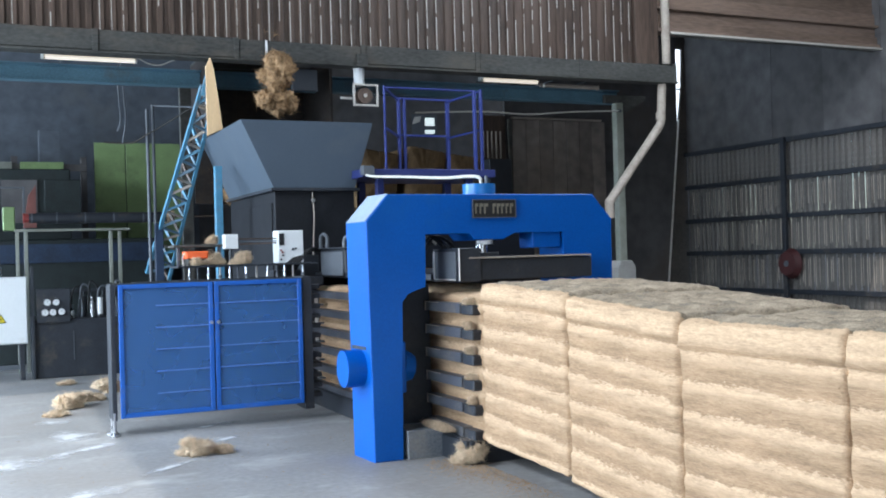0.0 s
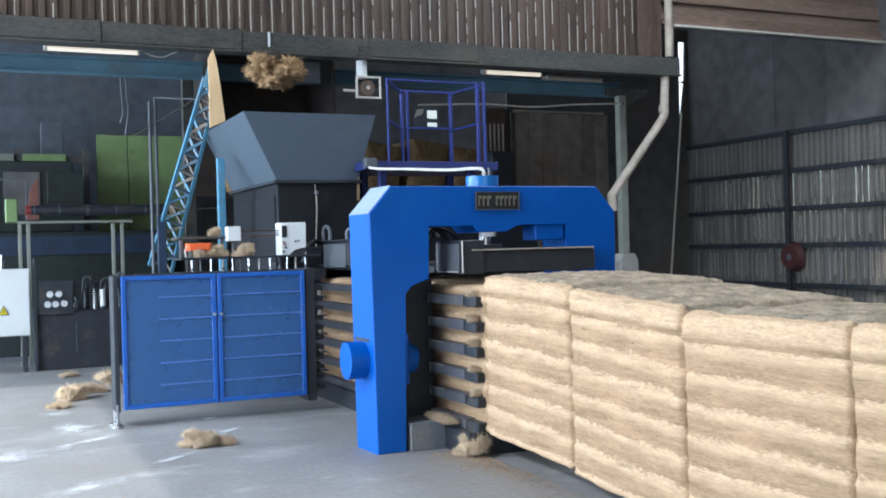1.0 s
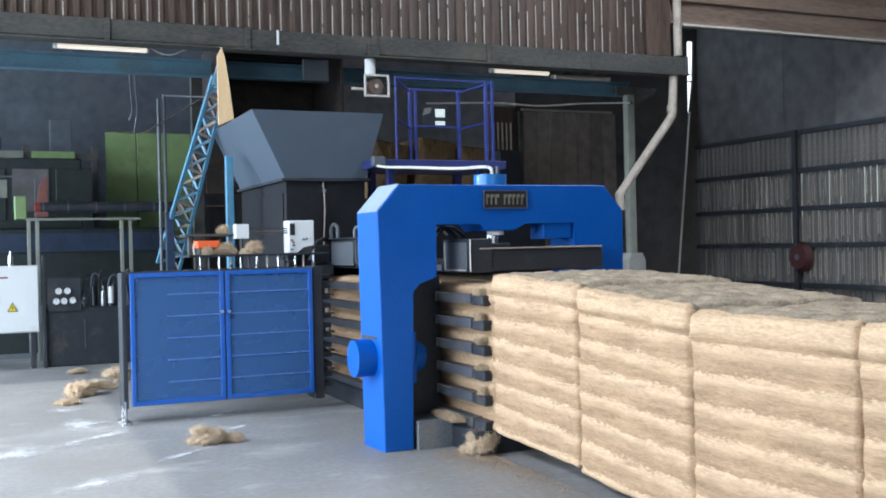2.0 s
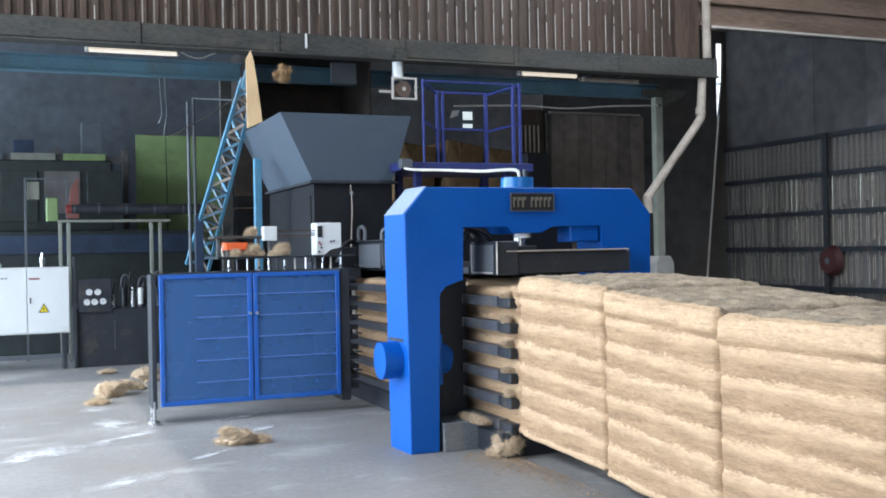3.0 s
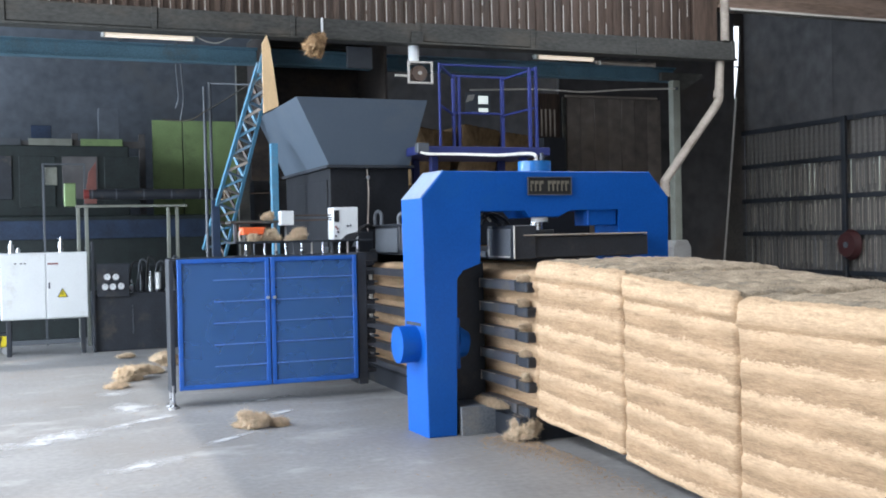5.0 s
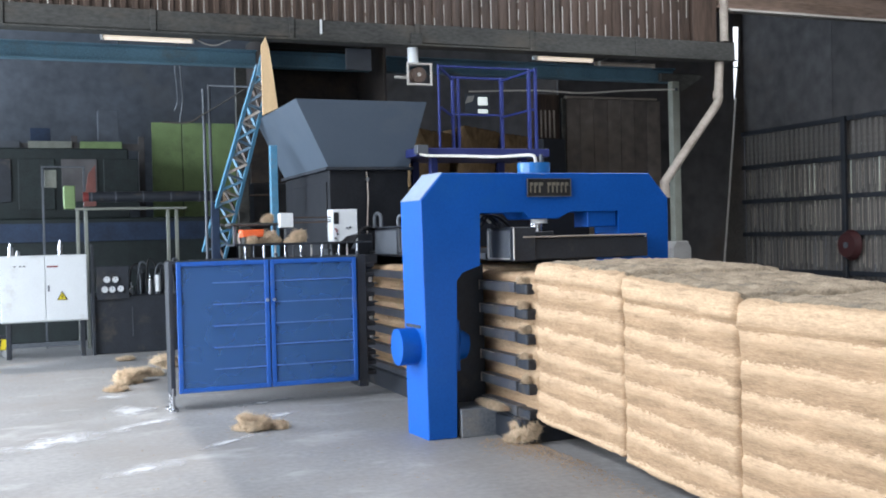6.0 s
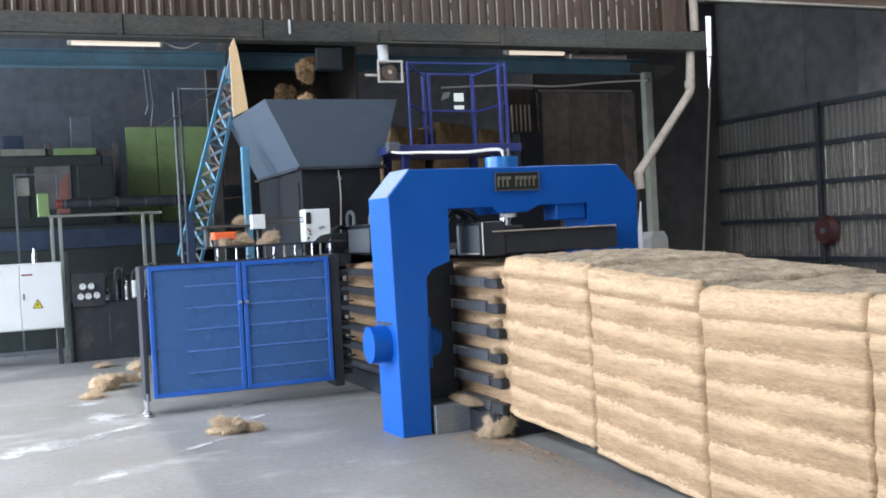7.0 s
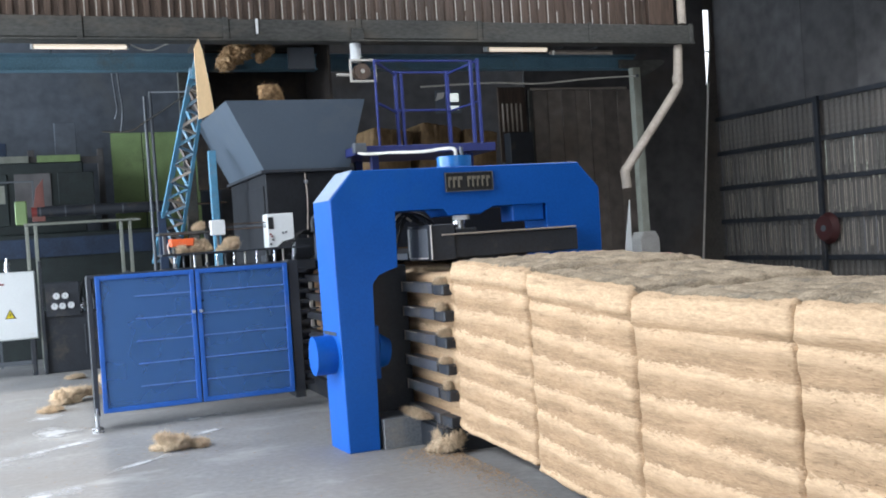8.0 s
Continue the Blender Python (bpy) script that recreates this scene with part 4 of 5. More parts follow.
# ---- upper side boxes, valve row and hoses on the press ----
def press_fittings():
    add = press_add
    for y0, y1 in ((8.62, 9.06), (9.10, 9.86)):
        add("side_box", box((3.42, y0, 1.27), (3.60, y1, 1.545), 0.006), DARK)
        add("side_panel", box((3.408, y0 + 0.05, 1.29), (3.418, y1 - 0.05, 1.52), 0.003), PANEL)
    add("box_lid", box((3.38, 8.6, 1.548), (3.62, 9.90, 1.562), 0.003), DARK)
    add("lifting_eye", hose([(3.40, 9.78, 1.55), (3.40, 9.78, 1.66), (3.42, 9.74, 1.70), (3.44, 9.70, 1.66), (3.44, 9.70, 1.55)], 0.018, 6), PANEL, "", True)
    add("lifting_eye", hose([(3.40, 9.05, 1.55), (3.40, 9.05, 1.63), (3.42, 9.01, 1.66), (3.44, 8.97, 1.63), (3.44, 8.97, 1.55)], 0.018, 6), PANEL, "", True)
    for k in range(5):
        a = 0.05 * k
        add("hose", hose([(2.98 + a * 0.5, 9.74, 1.30), (3.02 + a * 0.6, 9.72, 1.40), (3.14 + a * 0.5, 9.74, 1.50 + a * 0.15), (3.28 + a * 0.3, 9.8, 1.545 + a * 0.1), (3.42, 9.86, 1.53)], 0.013, 6), BLACK, "black rubber hydraulic hose", True)
    for k in range(4):
        add("hose", hose([(3.26 + 0.03 * k, 7.02, 1.50), (3.27 + 0.035 * k, 6.98, 1.57), (3.33 + 0.03 * k, 7.0, 1.60), (3.42 + 0.03 * k, 7.05, 1.55)], 0.010, 6), (BLACK, PVC, DARK, BLACK)[k], "", True)
    # tray along the chamber with a row of valve spindles
    add("tray", box((1.94, 9.55, 1.405), (3.30, 9.95, 1.425), 0.003), DARK)
    add("tray_beam", box((1.94, 9.60, 1.20), (3.36, 9.90, 1.29), 0.004), DARK)
    for k in range(13):
        x = 2.06 + 0.092 * k + 0.015 * math.sin(k * 5)
        add("spindle", rod((x, 9.62, 1.28), (x, 9.62, 1.41), 0.009, 8), (STEEL, PANEL, STEEL, PVC)[k % 4], "", True)
        if k % 3 == 0:
            add("spindle_cap", rod((x, 9.62, 1.30), (x, 9.62, 1.33), 0.018, 10), PANEL, "", True)
    add("chamber_front", box((2.96, 9.98, 0.0), (3.28, 10.2, 1.35), 0.006), DARK)
    add("chamber_rear", box((1.6, 9.96, 0.0), (2.96, 10.2, 1.28), 0.006), DARK)
    add("rear_tray", box((1.95, 9.80, 1.60), (2.42, 10.1, 1.625), 0.004), BEAM)
    for x in (1.99, 2.38):
        add("tray_post", box((x, 9.85, 1.42), (x + 0.03, 9.9, 1.60), 0.002), PANEL)


press_fittings()

tub, add = maker("orange_tub", "orange plastic tub lying among loose fibre", "tub", (2.14, 9.75, 1.425))
tub_body = add("tub_body", prism([(2.045, 1.49), (2.24, 1.49), (2.25, 1.56), (2.035, 1.56)], "y", 9.66, 9.85, 0.008), ORANGE)
add("tub_handle", hose([(2.05, 9.75, 1.555), (2.02, 9.75, 1.50), (2.03, 9.75, 1.43)], 0.008, 5), PVC, under=tub_body)
add("tub_foot", box((2.06, 9.68, 1.4255), (2.23, 9.83, 1.49), 0.004), BEAM)

cbox, add = maker("control_box", "white control box with a dark display and buttons", "control box", (3.07, 9.8, 1.43))
case = add("case", box((2.945, 9.72, 1.426), (3.20, 9.92, 1.745), 0.006), WHITE)
add("display", box((2.955, 9.712, 1.60), (3.005, 9.7195, 1.715), 0.002), BLACK, under=case)
for x, z, m in ((2.97, 1.55, RED), (2.99, 1.50, BLACK), (2.97, 1.46, BLACK), (3.09, 1.56, PANEL), (3.12, 1.565, PANEL), (2.985, 1.53, RED)):
    add("button", rod((x, 9.705, z), (x, 9.72, z), 0.010, 10), m, under=case)
add("conduit", bar((2.55, 9.78, 1.67), (2.944, 9.78, 1.67), 0.012, 0.012), RUST)
add("conduit", bar((2.55, 9.78, 1.645), (2.944, 9.78, 1.645), 0.012, 0.012), PANEL)
add("conduit", bar((2.55, 9.78, 1.62), (2.944, 9.78, 1.625), 0.012, 0.012), RUST)
jbox, add = maker("junction_box", "small white junction box on a thin post", "junction box", (2.485, 9.78, 1.426))
add("case", box((2.42, 9.72, 1.575), (2.55, 9.84, 1.715), 0.005), WHITE)
add("post", rod((2.485, 9.78, 1.4255), (2.485, 9.78, 1.576), 0.014, 10), PANEL)


# ---- platform above the press ----
def platform():
    t, add = maker("service_platform", "dark navy service platform with blue guard rails", "platform", (4.85, 10.8, 0))
    add("deck", box((4.05, 10.28, 2.325), (5.66, 11.30, 2.415), 0.006), NAVY)
    add("bracket", box((4.03, 10.20, 2.34), (4.16, 10.30, 2.44), 0.006), PANEL)
    for x in (4.30, 5.40):
        for y in (10.5, 11.1):
            add("leg", box((x, y, 1.30), (x + 0.08, y + 0.08, 2.326), 0.004), NAVY)
    def post(x, y, w, z1):
        return add("rail_post", box((x, y, 2.415), (x + w, y + w, z1), 0.003), RAIL)
    post(4.33, 10.31, 0.022, 3.33)
    post(5.42, 10.31, 0.035, 3.32)
    post(5.50, 10.31, 0.035, 3.33)
    post(4.86, 11.22, 0.035, 3.36)
    post(4.93, 11.22, 0.035, 3.34)
    post(5.50, 11.22, 0.04, 3.36)
    add("guard_rail", box((4.352, 10.318, 3.30), (5.42, 10.34, 3.322), 0.003), RAIL)
    for z in (2.86, 3.30):
        add("guard_rail", box((4.895, 11.23, z + 0.03), (5.50, 11.25, z + 0.055), 0.003), RAIL)
        add("guard_rail", bar((4.345, 10.33, z + 0.01), (4.87, 11.23, z + 0.02), 0.02, 0.022), RAIL)
        add("guard_rail", bar((5.515, 10.345, z + 0.01), (5.52, 11.22, z + 0.02), 0.02, 0.022), RAIL)
    t.location, t.scale = (4.679, 10.396, 0.054), (0.963, 0.963, 0.963)
    return t


platform()
cable, add = maker("white_hose", "thin white hose from the cylinder cap to the platform", "hose", (3.7, 6.9, 2.0))
add("hose_run", hose([(3.775, 6.90, 1.99), (3.775, 6.93, 2.05), (3.74, 7.05, 2.068), (3.78, 7.6, 2.10), (3.82, 8.5, 2.18), (3.89, 9.45, 2.26), (3.93, 9.84, 2.305)], 0.013, 8), PVC, "", True)
add("fitting", rod((3.81, 6.88, 1.995), (3.81, 6.88, 2.06), 0.014, 10), PANEL, "", True)


# ---- conveyor that lifts the fibre, with its plywood guard ----
def conveyor():
    t, add = maker("lattice_conveyor", "light blue lattice conveyor rising to the hopper", "conveyor", (2.4, 12.4, 0))
    a0, a1 = Vector((2.244, 13.54, 1.33)), Vector((2.575, 11.35, 3.42))
    side_v = Vector((0.30, 0.15, -0.10))
    for k, (p, q) in enumerate(((a0, a1), (a0 + side_v, a1 + side_v * 0.55), (a0 + Vector((0.10, 0.5, 0.1)), a1 + Vector((0.08, 0.45, 0.05))))):
        add("chord", bar(p, q, 0.038, 0.038), SKYBLUE)
    n = 11
    for i in range(n):
        u, v = i / n, (i + 1) / n
        p, q = a0.lerp(a1, u), (a0 + side_v).lerp(a1 + side_v * 0.55, v)
        add("lacing", bar(p, q, 0.032, 0.032), (FADEBLUE, SKYBLUE, PIPE)[i % 3])
        p2, q2 = (a0 + side_v).lerp(a1 + side_v * 0.55, u), (a0 + Vector((0.10, 0.5, 0.1))).lerp(a1 + Vector((0.08, 0.45, 0.05)), v)
        add("lacing", bar(p2, q2, 0.032, 0.032), (RUST, FADEBLUE, SKYBLUE)[i % 3])
        p3 = a0.lerp(a1, v)
        add("rung", bar(p3, q, 0.026, 0.026), (FADEBLUE, PIPE)[i % 2])
    add("lower_post", box((2.27, 12.95, 0.0), (2.37, 13.05, 1.95), 0.004), DEEPBLUE)
    add("head_plate", prism([(2.545, 3.30), (2.625, 3.30), (2.64, 3.52), (2.60, 3.52)], "y", 11.30, 11.34, 0.003), SKYBLUE)
    add("support_post", box((2.685, 11.32, 0.0), (2.765, 11.40, 2.52), 0.004), SKYBLUE)
    add("guard_board", prism([(2.60, 2.85), (2.775, 2.93), (2.725, 3.35), (2.69, 3.60), (2.655, 3.725), (2.60, 3.62)], "y", 11.27, 11.29, 0.002), PLY, "pale plywood guard board")
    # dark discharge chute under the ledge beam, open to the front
    add("chute_back", box((2.82, 13.15, 2.2), (4.3, 13.20, 3.95), 0), CHUTEBROWN)
    add("chute_side", box((2.80, 12.0, 2.95), (2.83, 13.20, 3.95), 0), CHUTEBROWN)
    add("chute_side", box((4.28, 12.0, 2.95), (4.31, 13.20, 3.95), 0), CHUTEBROWN)
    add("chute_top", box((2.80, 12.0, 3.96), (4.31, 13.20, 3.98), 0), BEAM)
    add("housing", box((3.80, 12.0, 3.52), (4.12, 12.05, 3.78), 0.004), PANEL)
    return t


conveyor()


# ---- fittings under the beam ----
# Unlit tubes; the bright ones get their cream glow painted in as emission.
def tube_light(x0, x1, y, z, add_glow=True):
    t, add = maker("tube_light", ("glow-added warm" if add_glow else "unlit grey") + " fluorescent tube on a pale batten", "light fitting", ((x0 + x1) / 2, y, z), "tube lights under the beam")
    batten = add("batten", box((x0, y, z), (x1, y + 0.06, z + 0.05), 0.004), WHITE if add_glow else PIPE)
    add("tube", rod((x0 + 0.03, y - 0.025, z + 0.012), (x1 - 0.03, y - 0.025, z + 0.012), 0.026, 12), TUBE if add_glow else PIPE, "", True, under=batten)
    for x in (x0 + 0.02, x1 - 0.04):
        add("holder", box((x, y - 0.05, z - 0.015), (x + 0.02, y - 0.001, z + 0.042), 0.002), PVC, under=batten)
    for x in (x0 + 0.2, x1 - 0.2):
        add("bracket_arm", box((x, y + 0.05, 3.800), (x + 0.025, 12.62, 3.814), 0.002), PANEL)


tube_light(0.96, 2.02, 12.28, 3.812)
tube_light(6.345, 7.24, 11.98, 3.742)
tube_light(7.28, 8.20, 11.98, 3.705, False)
wire, add = maker("wall_cable", "slack pale cable strung below the blue beam", "cable", (7.5, 12.4, 3.4))
add("run", hose([(5.6, 12.42, 3.36), (6.6, 12.40, 3.40), (7.3, 12.40, 3.385), (8.0, 12.40, 3.44), (8.82, 12.39, 3.48)], 0.012, 8, 6), PVC, "", True)
add("clip", box((8.80, 12.37, 3.46), (8.84, 12.40, 3.50), 0.002), PANEL)
wire, add = maker("wall_cable", "thin looping flex beside the tube light", "cable", (2.2, 12.3, 3.8))
add("run", hose([(2.02, 12.3, 3.87), (2.15, 12.3, 3.81), (2.28, 12.3, 3.80), (2.42, 12.3, 3.86), (2.6, 12.35, 3.93)], 0.008, 6, 6), PVC, "", True)
wire, add = maker("wall_cable", "long slack pipe hung under the header edge", "cable", (10.5, 11.3, 4.4))
add("run", hose([(9.1, 11.40, 4.395), (10.2, 11.40, 4.38), (11.2, 11.40, 4.39), (12.8, 11.40, 4.38)], 0.014, 6, 6), BEAM, "", True)
for k, (x, z0) in enumerate(((1.86, 3.10), (1.92, 2.95))):
    wire, add = maker("hanging_cable", "thin grey cable hanging from the blue beam", "cable", (x, 13.0, z0))
    add("run", hose([(x - 0.03, 12.62, 3.60), (x - 0.01, 12.7, 3.4), (x + 0.02, 12.85, 3.2), (x, 13.0, z0)], 0.011, 6, 6), PANEL, "", True)

motor, add = maker("beam_motor", "pale motor in a square guard frame below the beam", "motor", (4.7, 12.0, 3.5))
add("motor_body", rod((4.665, 12.0, 3.60), (4.665, 12.0, 3.83), 0.068, 20), WHITE, "", True)
for lo, hi in (((4.55, 11.9, 3.34), (4.575, 11.925, 3.62)), ((4.86, 11.9, 3.34), (4.885, 11.925, 3.62)), ((4.575, 11.9, 3.595), (4.86, 11.925, 3.62)), ((4.575, 11.9, 3.34), (4.86, 11.925, 3.365))):
    add("guard_bar", box(lo, hi, 0.003), PVC)
add("fan_wheel", rod((4.72, 11.94, 3.48), (4.72, 12.05, 3.48), 0.10, 14), RUST, "", True)
add("hub", rod((4.72, 11.925, 3.48), (4.72, 11.95, 3.48), 0.025, 12), PVC, "", True)
add("pipe", rod((4.41, 11.98, 3.445), (4.56, 11.98, 3.44), 0.018, 8), PVC)
add("mount", box((4.60, 11.85, 3.82), (4.74, 12.06, 3.98), 0.004), BEAM)
motor.location, motor.scale = (4.499, 11.454, 3.408), (0.955, 0.955, 0.955)


# ---- hydraulic unit, cabinet and machines in the dark rear ----
cab, add = maker("electrical_cabinet", "white two-door electrical cabinet with a yellow warning sign", "electrical cabinet", (0.29, 14.2, 0))
body = add("body", box((-0.24, 14.05, 0.47), (0.82, 14.42, 1.325), 0.006), WHITE)
for x0, x1 in ((-0.232, 0.303), (0.311, 0.812)):
    d = add("door", box((x0, 14.03, 0.485), (x1, 14.049, 1.312), 0.004), WHITE)
add("lock", box((0.335, 14.018, 0.86), (0.355, 14.0295, 0.94), 0.002), PANEL, under=d)
for x in (-0.07, 0.0, 0.045):
    add("label_bar", box((x, 14.026, 1.185), (x + 0.03, 14.0295, 1.198), 0), BLACK)
add("label_bar", box((0.33, 14.026, 1.17), (0.46, 14.0295, 1.19), 0), RED)
sign = add("warning_sign", prism([(0.44, 0.745), (0.57, 0.745), (0.505, 0.865)], "y", 14.022, 14.0295), BLACK, "yellow warning triangle")
part_bm = prism([(0.455, 0.753), (0.555, 0.753), (0.505, 0.847)], "y", 14.018, 14.0215)
add("sign_face", part_bm, YELLOW, under=sign)
add("sign_bolt", prism([(0.505, 0.825), (0.492, 0.79), (0.503, 0.79), (0.498, 0.762), (0.517, 0.80), (0.506, 0.80)], "y", 14.015, 14.0178), BLACK, under=sign)
for x in (-0.18, 0.72):
    for y in (14.09, 14.36):
        add("leg", box((x, y, 0.0), (x + 0.06, y + 0.05, 0.471), 0.004), DARK)
add("stand_rail", box((-0.12, 14.10, 0.14), (0.72, 14.14, 0.20), 0.004), PANEL)
for x, h, r in ((-0.10, 0.16, 0.035), (0.50, 0.19, 0.032), (-0.02, 0.07, 0.03)):
    f = rod((x, 14.2, 1.325), (x, 14.2, 1.325 + h * 0.7), r, 14)
    rod((x, 14.2, 1.325 + h * 0.7), (x, 14.2, 1.325 + h), r * 0.5, 12, f)
    add("air_valve", f, STEEL, "chrome fitting", True)

unit, add = maker("hydraulic_unit", "dark hydraulic power unit with round pressure gauges", "hydraulic unit", (1.45, 14.6, 0))
add("tank", box((0.90, 14.12, 0.0), (2.2, 15.3, 0.76), 0.01), DARK)
add("gauge_panel", box((0.93, 14.06, 0.72), (1.34, 14.11, 1.16), 0.006), DARK)
for x, z in ((1.06, 0.985), (1.165, 0.985), (1.03, 0.855), (1.125, 0.855), (1.23, 0.86)):
    g = add("gauge", rod((x, 14.02, z), (x, 14.06, z), 0.043, 20), STEEL, "round pressure gauge", True)
    add("gauge_face", rod((x, 14.016, z), (x, 14.0195, z), 0.036, 20), GLASS, under=g)
    add("needle", box((x - 0.002, 14.013, z - 0.005), (x + 0.002, 14.0155, z + 0.026), 0), BLACK, under=g)
add("frame_post", box((0.865, 14.05, 0.0), (0.905, 14.10, 1.45), 0.004), DARK)
rr = random.Random(4)
for k in range(9):
    x, y = 1.38 + 0.085 * k, 14.25 + 0.3 * rr.random()
    h = 0.10 + 0.22 * rr.random()
    f = rod((x, y, 0.76), (x, y, 0.76 + h), 0.022 + 0.02 * rr.random(), 12)
    rod((x, y, 0.76 + h), (x, y, 0.76 + h + 0.05), 0.014, 10, f)
    add("valve", f, (STEEL, PANEL, DARK)[k % 3], "", True)
for k in range(7):
    x = 1.36 + 0.11 * k
    add("hose", hose([(x, 14.3, 0.86), (x + 0.03, 14.28, 1.12 + 0.05 * (k % 3)), (x + 0.12, 14.3, 1.16), (x + 0.17, 14.34, 0.92)], 0.013, 6, 6), (BLACK, PANEL)[k % 2], "", True)
add("filter", rod((1.72, 14.16, 0.80), (1.72, 14.16, 1.02), 0.035, 14), WHITE, "", True)
add("tank_edge", bar((1.38, 14.115, 0.60), (1.38, 14.115, 0.22), 0.01, 0.01), PANEL)

mach, add = maker("opening_machine", "dark green fibre opening machine with a roller and pale frame", "machine", (1.4, 15.3, 0))
add("pale_beam", box((0.72, 14.97, 1.93), (2.24, 15.03, 1.965), 0.004), PALEGREEN)
for x in (0.73, 0.84, 1.95, 2.07):
    add("pale_post", box((x, 14.98, 0.0), (x + 0.045, 15.03, 1.925), 0.003), PALEGREEN)
add("roller", rod((0.90, 14.94, 2.11), (2.74, 14.94, 2.11), 0.075, 18), DARK, "", True)
for x in (0.93, 1.25, 1.62, 2.0, 2.4):
    add("roller_band", rod((x, 14.94, 2.11), (x + 0.02, 14.94, 2.11), 0.08, 18), PANEL, "", True)
add("red_cap", rod((0.83, 14.94, 2.11), (0.90, 14.94, 2.11), 0.07, 14), RED, "red end cap", True)
add("red_cap", rod((2.74, 14.94, 2.11), (2.82, 14.94, 2.11), 0.05, 14), RED, "red end cap", True)
add("shaft", rod((2.82, 14.94, 2.11), (3.45, 14.94, 2.12), 0.012, 8), RUST)
add("red_plate", prism([(0.83, 1.98), (1.0, 1.98), (1.0, 2.56), (0.90, 2.42)], "y", 14.9, 14.92, 0.003), BRICKRED, "dull red side plate")
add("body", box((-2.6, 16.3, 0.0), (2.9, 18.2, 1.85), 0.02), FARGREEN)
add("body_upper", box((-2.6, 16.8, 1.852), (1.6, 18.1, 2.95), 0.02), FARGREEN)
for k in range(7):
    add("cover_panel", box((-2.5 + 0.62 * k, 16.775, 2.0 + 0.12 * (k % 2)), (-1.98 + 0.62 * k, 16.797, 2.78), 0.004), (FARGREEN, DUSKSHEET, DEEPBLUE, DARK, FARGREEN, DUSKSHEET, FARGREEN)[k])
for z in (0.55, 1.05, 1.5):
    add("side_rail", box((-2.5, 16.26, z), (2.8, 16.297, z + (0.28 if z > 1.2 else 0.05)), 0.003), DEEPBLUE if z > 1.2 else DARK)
for x in (0.30, 0.85):
    add("thin_post", box((x, 15.4, 0.0), (x + 0.03, 15.43, 2.55), 0.002), PANEL)
add("thin_rail", box((0.30, 15.4, 2.552), (0.88, 15.43, 2.575), 0.002), PANEL)
add("small_box", box((0.34, 15.44, 2.27), (0.50, 15.5, 2.52), 0.004), PALEGREEN)
add("green_hood", box((0.60, 15.9, 1.98), (0.76, 16.2, 2.32), 0.01), GREEN)

rack, add = maker("steel_rack", "tall dim steel rack with painted boxes and bars", "rack", (-1.0, 18.7, 0))
for x in (-4.0, -2.4, -0.8, 0.8, 1.9):
    add("rack_post", box((x, 18.4, 0.0), (x + 0.10, 18.5, 3.3), 0.004), DUSKSHEET)
for z in (1.3, 2.2, 3.05):
    add("rack_beam", box((-4.0, 18.38, z), (2.0, 18.398, z + 0.12), 0.003), FARGREEN if z > 3.5 else DUSKSHEET)
for x0, x1, m in ((-3.6, -1.7, REARSHEET), (-1.58, 0.0, PANEL), (0.12, 0.81, PALEGREEN), (0.94, 1.62, GREEN)):
    add("shelf_board", box((x0, 18.33, 3.03), (x1, 18.379, 3.20), 0.004), m)
rk = random.Random(12)
for k in range(16):
    x, z = -3.8 + 0.36 * k, (1.42, 2.32, 3.17)[k % 3]
    add("crate", box((x, 18.41, z), (x + rk.uniform(0.2, 0.34), 18.7, z + rk.uniform(0.25, 0.6)), 0.006), (REARSHEET, FARGREEN, BROWNSTACK, DARK, DEEPBLUE, DUSKSHEET, RUST)[k % 7])

green, add = maker("green_cover", "tall faded green sheet cover in two panels", "machine cover", (2.85, 18.6, 0))
for x0, x1 in ((2.14, 2.655), (2.67, 3.60)):
    add("panel", box((x0, 18.55, 1.4), (x1, 18.58, 3.57), 0.006), GREEN)
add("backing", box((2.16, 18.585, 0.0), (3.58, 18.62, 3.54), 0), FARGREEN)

for k, (x, z1) in enumerate(((2.215, 3.37), (2.285, 3.43))):
    p, add = maker("upright_pole", "tall thin steel pole beside the conveyor", "pole", (x, 13.0, 0), "thin poles")
    add("tube", rod((x, 13.0, 0.0), (x, 13.0, z1), 0.02, 10), PANEL, "", True)
    if k:
        add("stay", rod((x, 13.0, z1 - 0.01), (2.72, 12.6, 3.36), 0.012, 8), PANEL)
rope, add = maker("rope", "pale fibrous rope strung down from the conveyor", "rope", (2.3, 12.9, 3.1))
add("strand", hose([(2.70, 12.7, 3.36), (2.45, 12.85, 3.20), (2.20, 12.95, 3.05), (2.02, 13.0, 2.95), (1.70, 13.05, 2.955)], 0.010, 6, 6), BEAM)

mid, add = maker("rear_column", "grey steel column behind the conveyor", "column", (2.7, 13.2, 0), kind="structure")
add("shaft", box((2.66, 13.2, 0.0), (2.80, 13.3, 3.78), 0.004), BEAM)


# ---- brown fibre stacked behind the platform ----
def stack(x, y, z, w, h, lean, seed):
    b = part("raw_fibre_bale", bale_mesh(0.9, seed), BROWNSTACK, None, "", True)
    tagged(b, "brown bale of raw fibre stacked behind the press", "fibre bale", "raw fibre stack")
    b.matrix_world = pose(x, y, z, 0, lean, 0) @ Matrix.Diagonal((w / 1.18, 1.0, h / 1.09, 1))
    b.data.materials[0] = BROWNSTACK


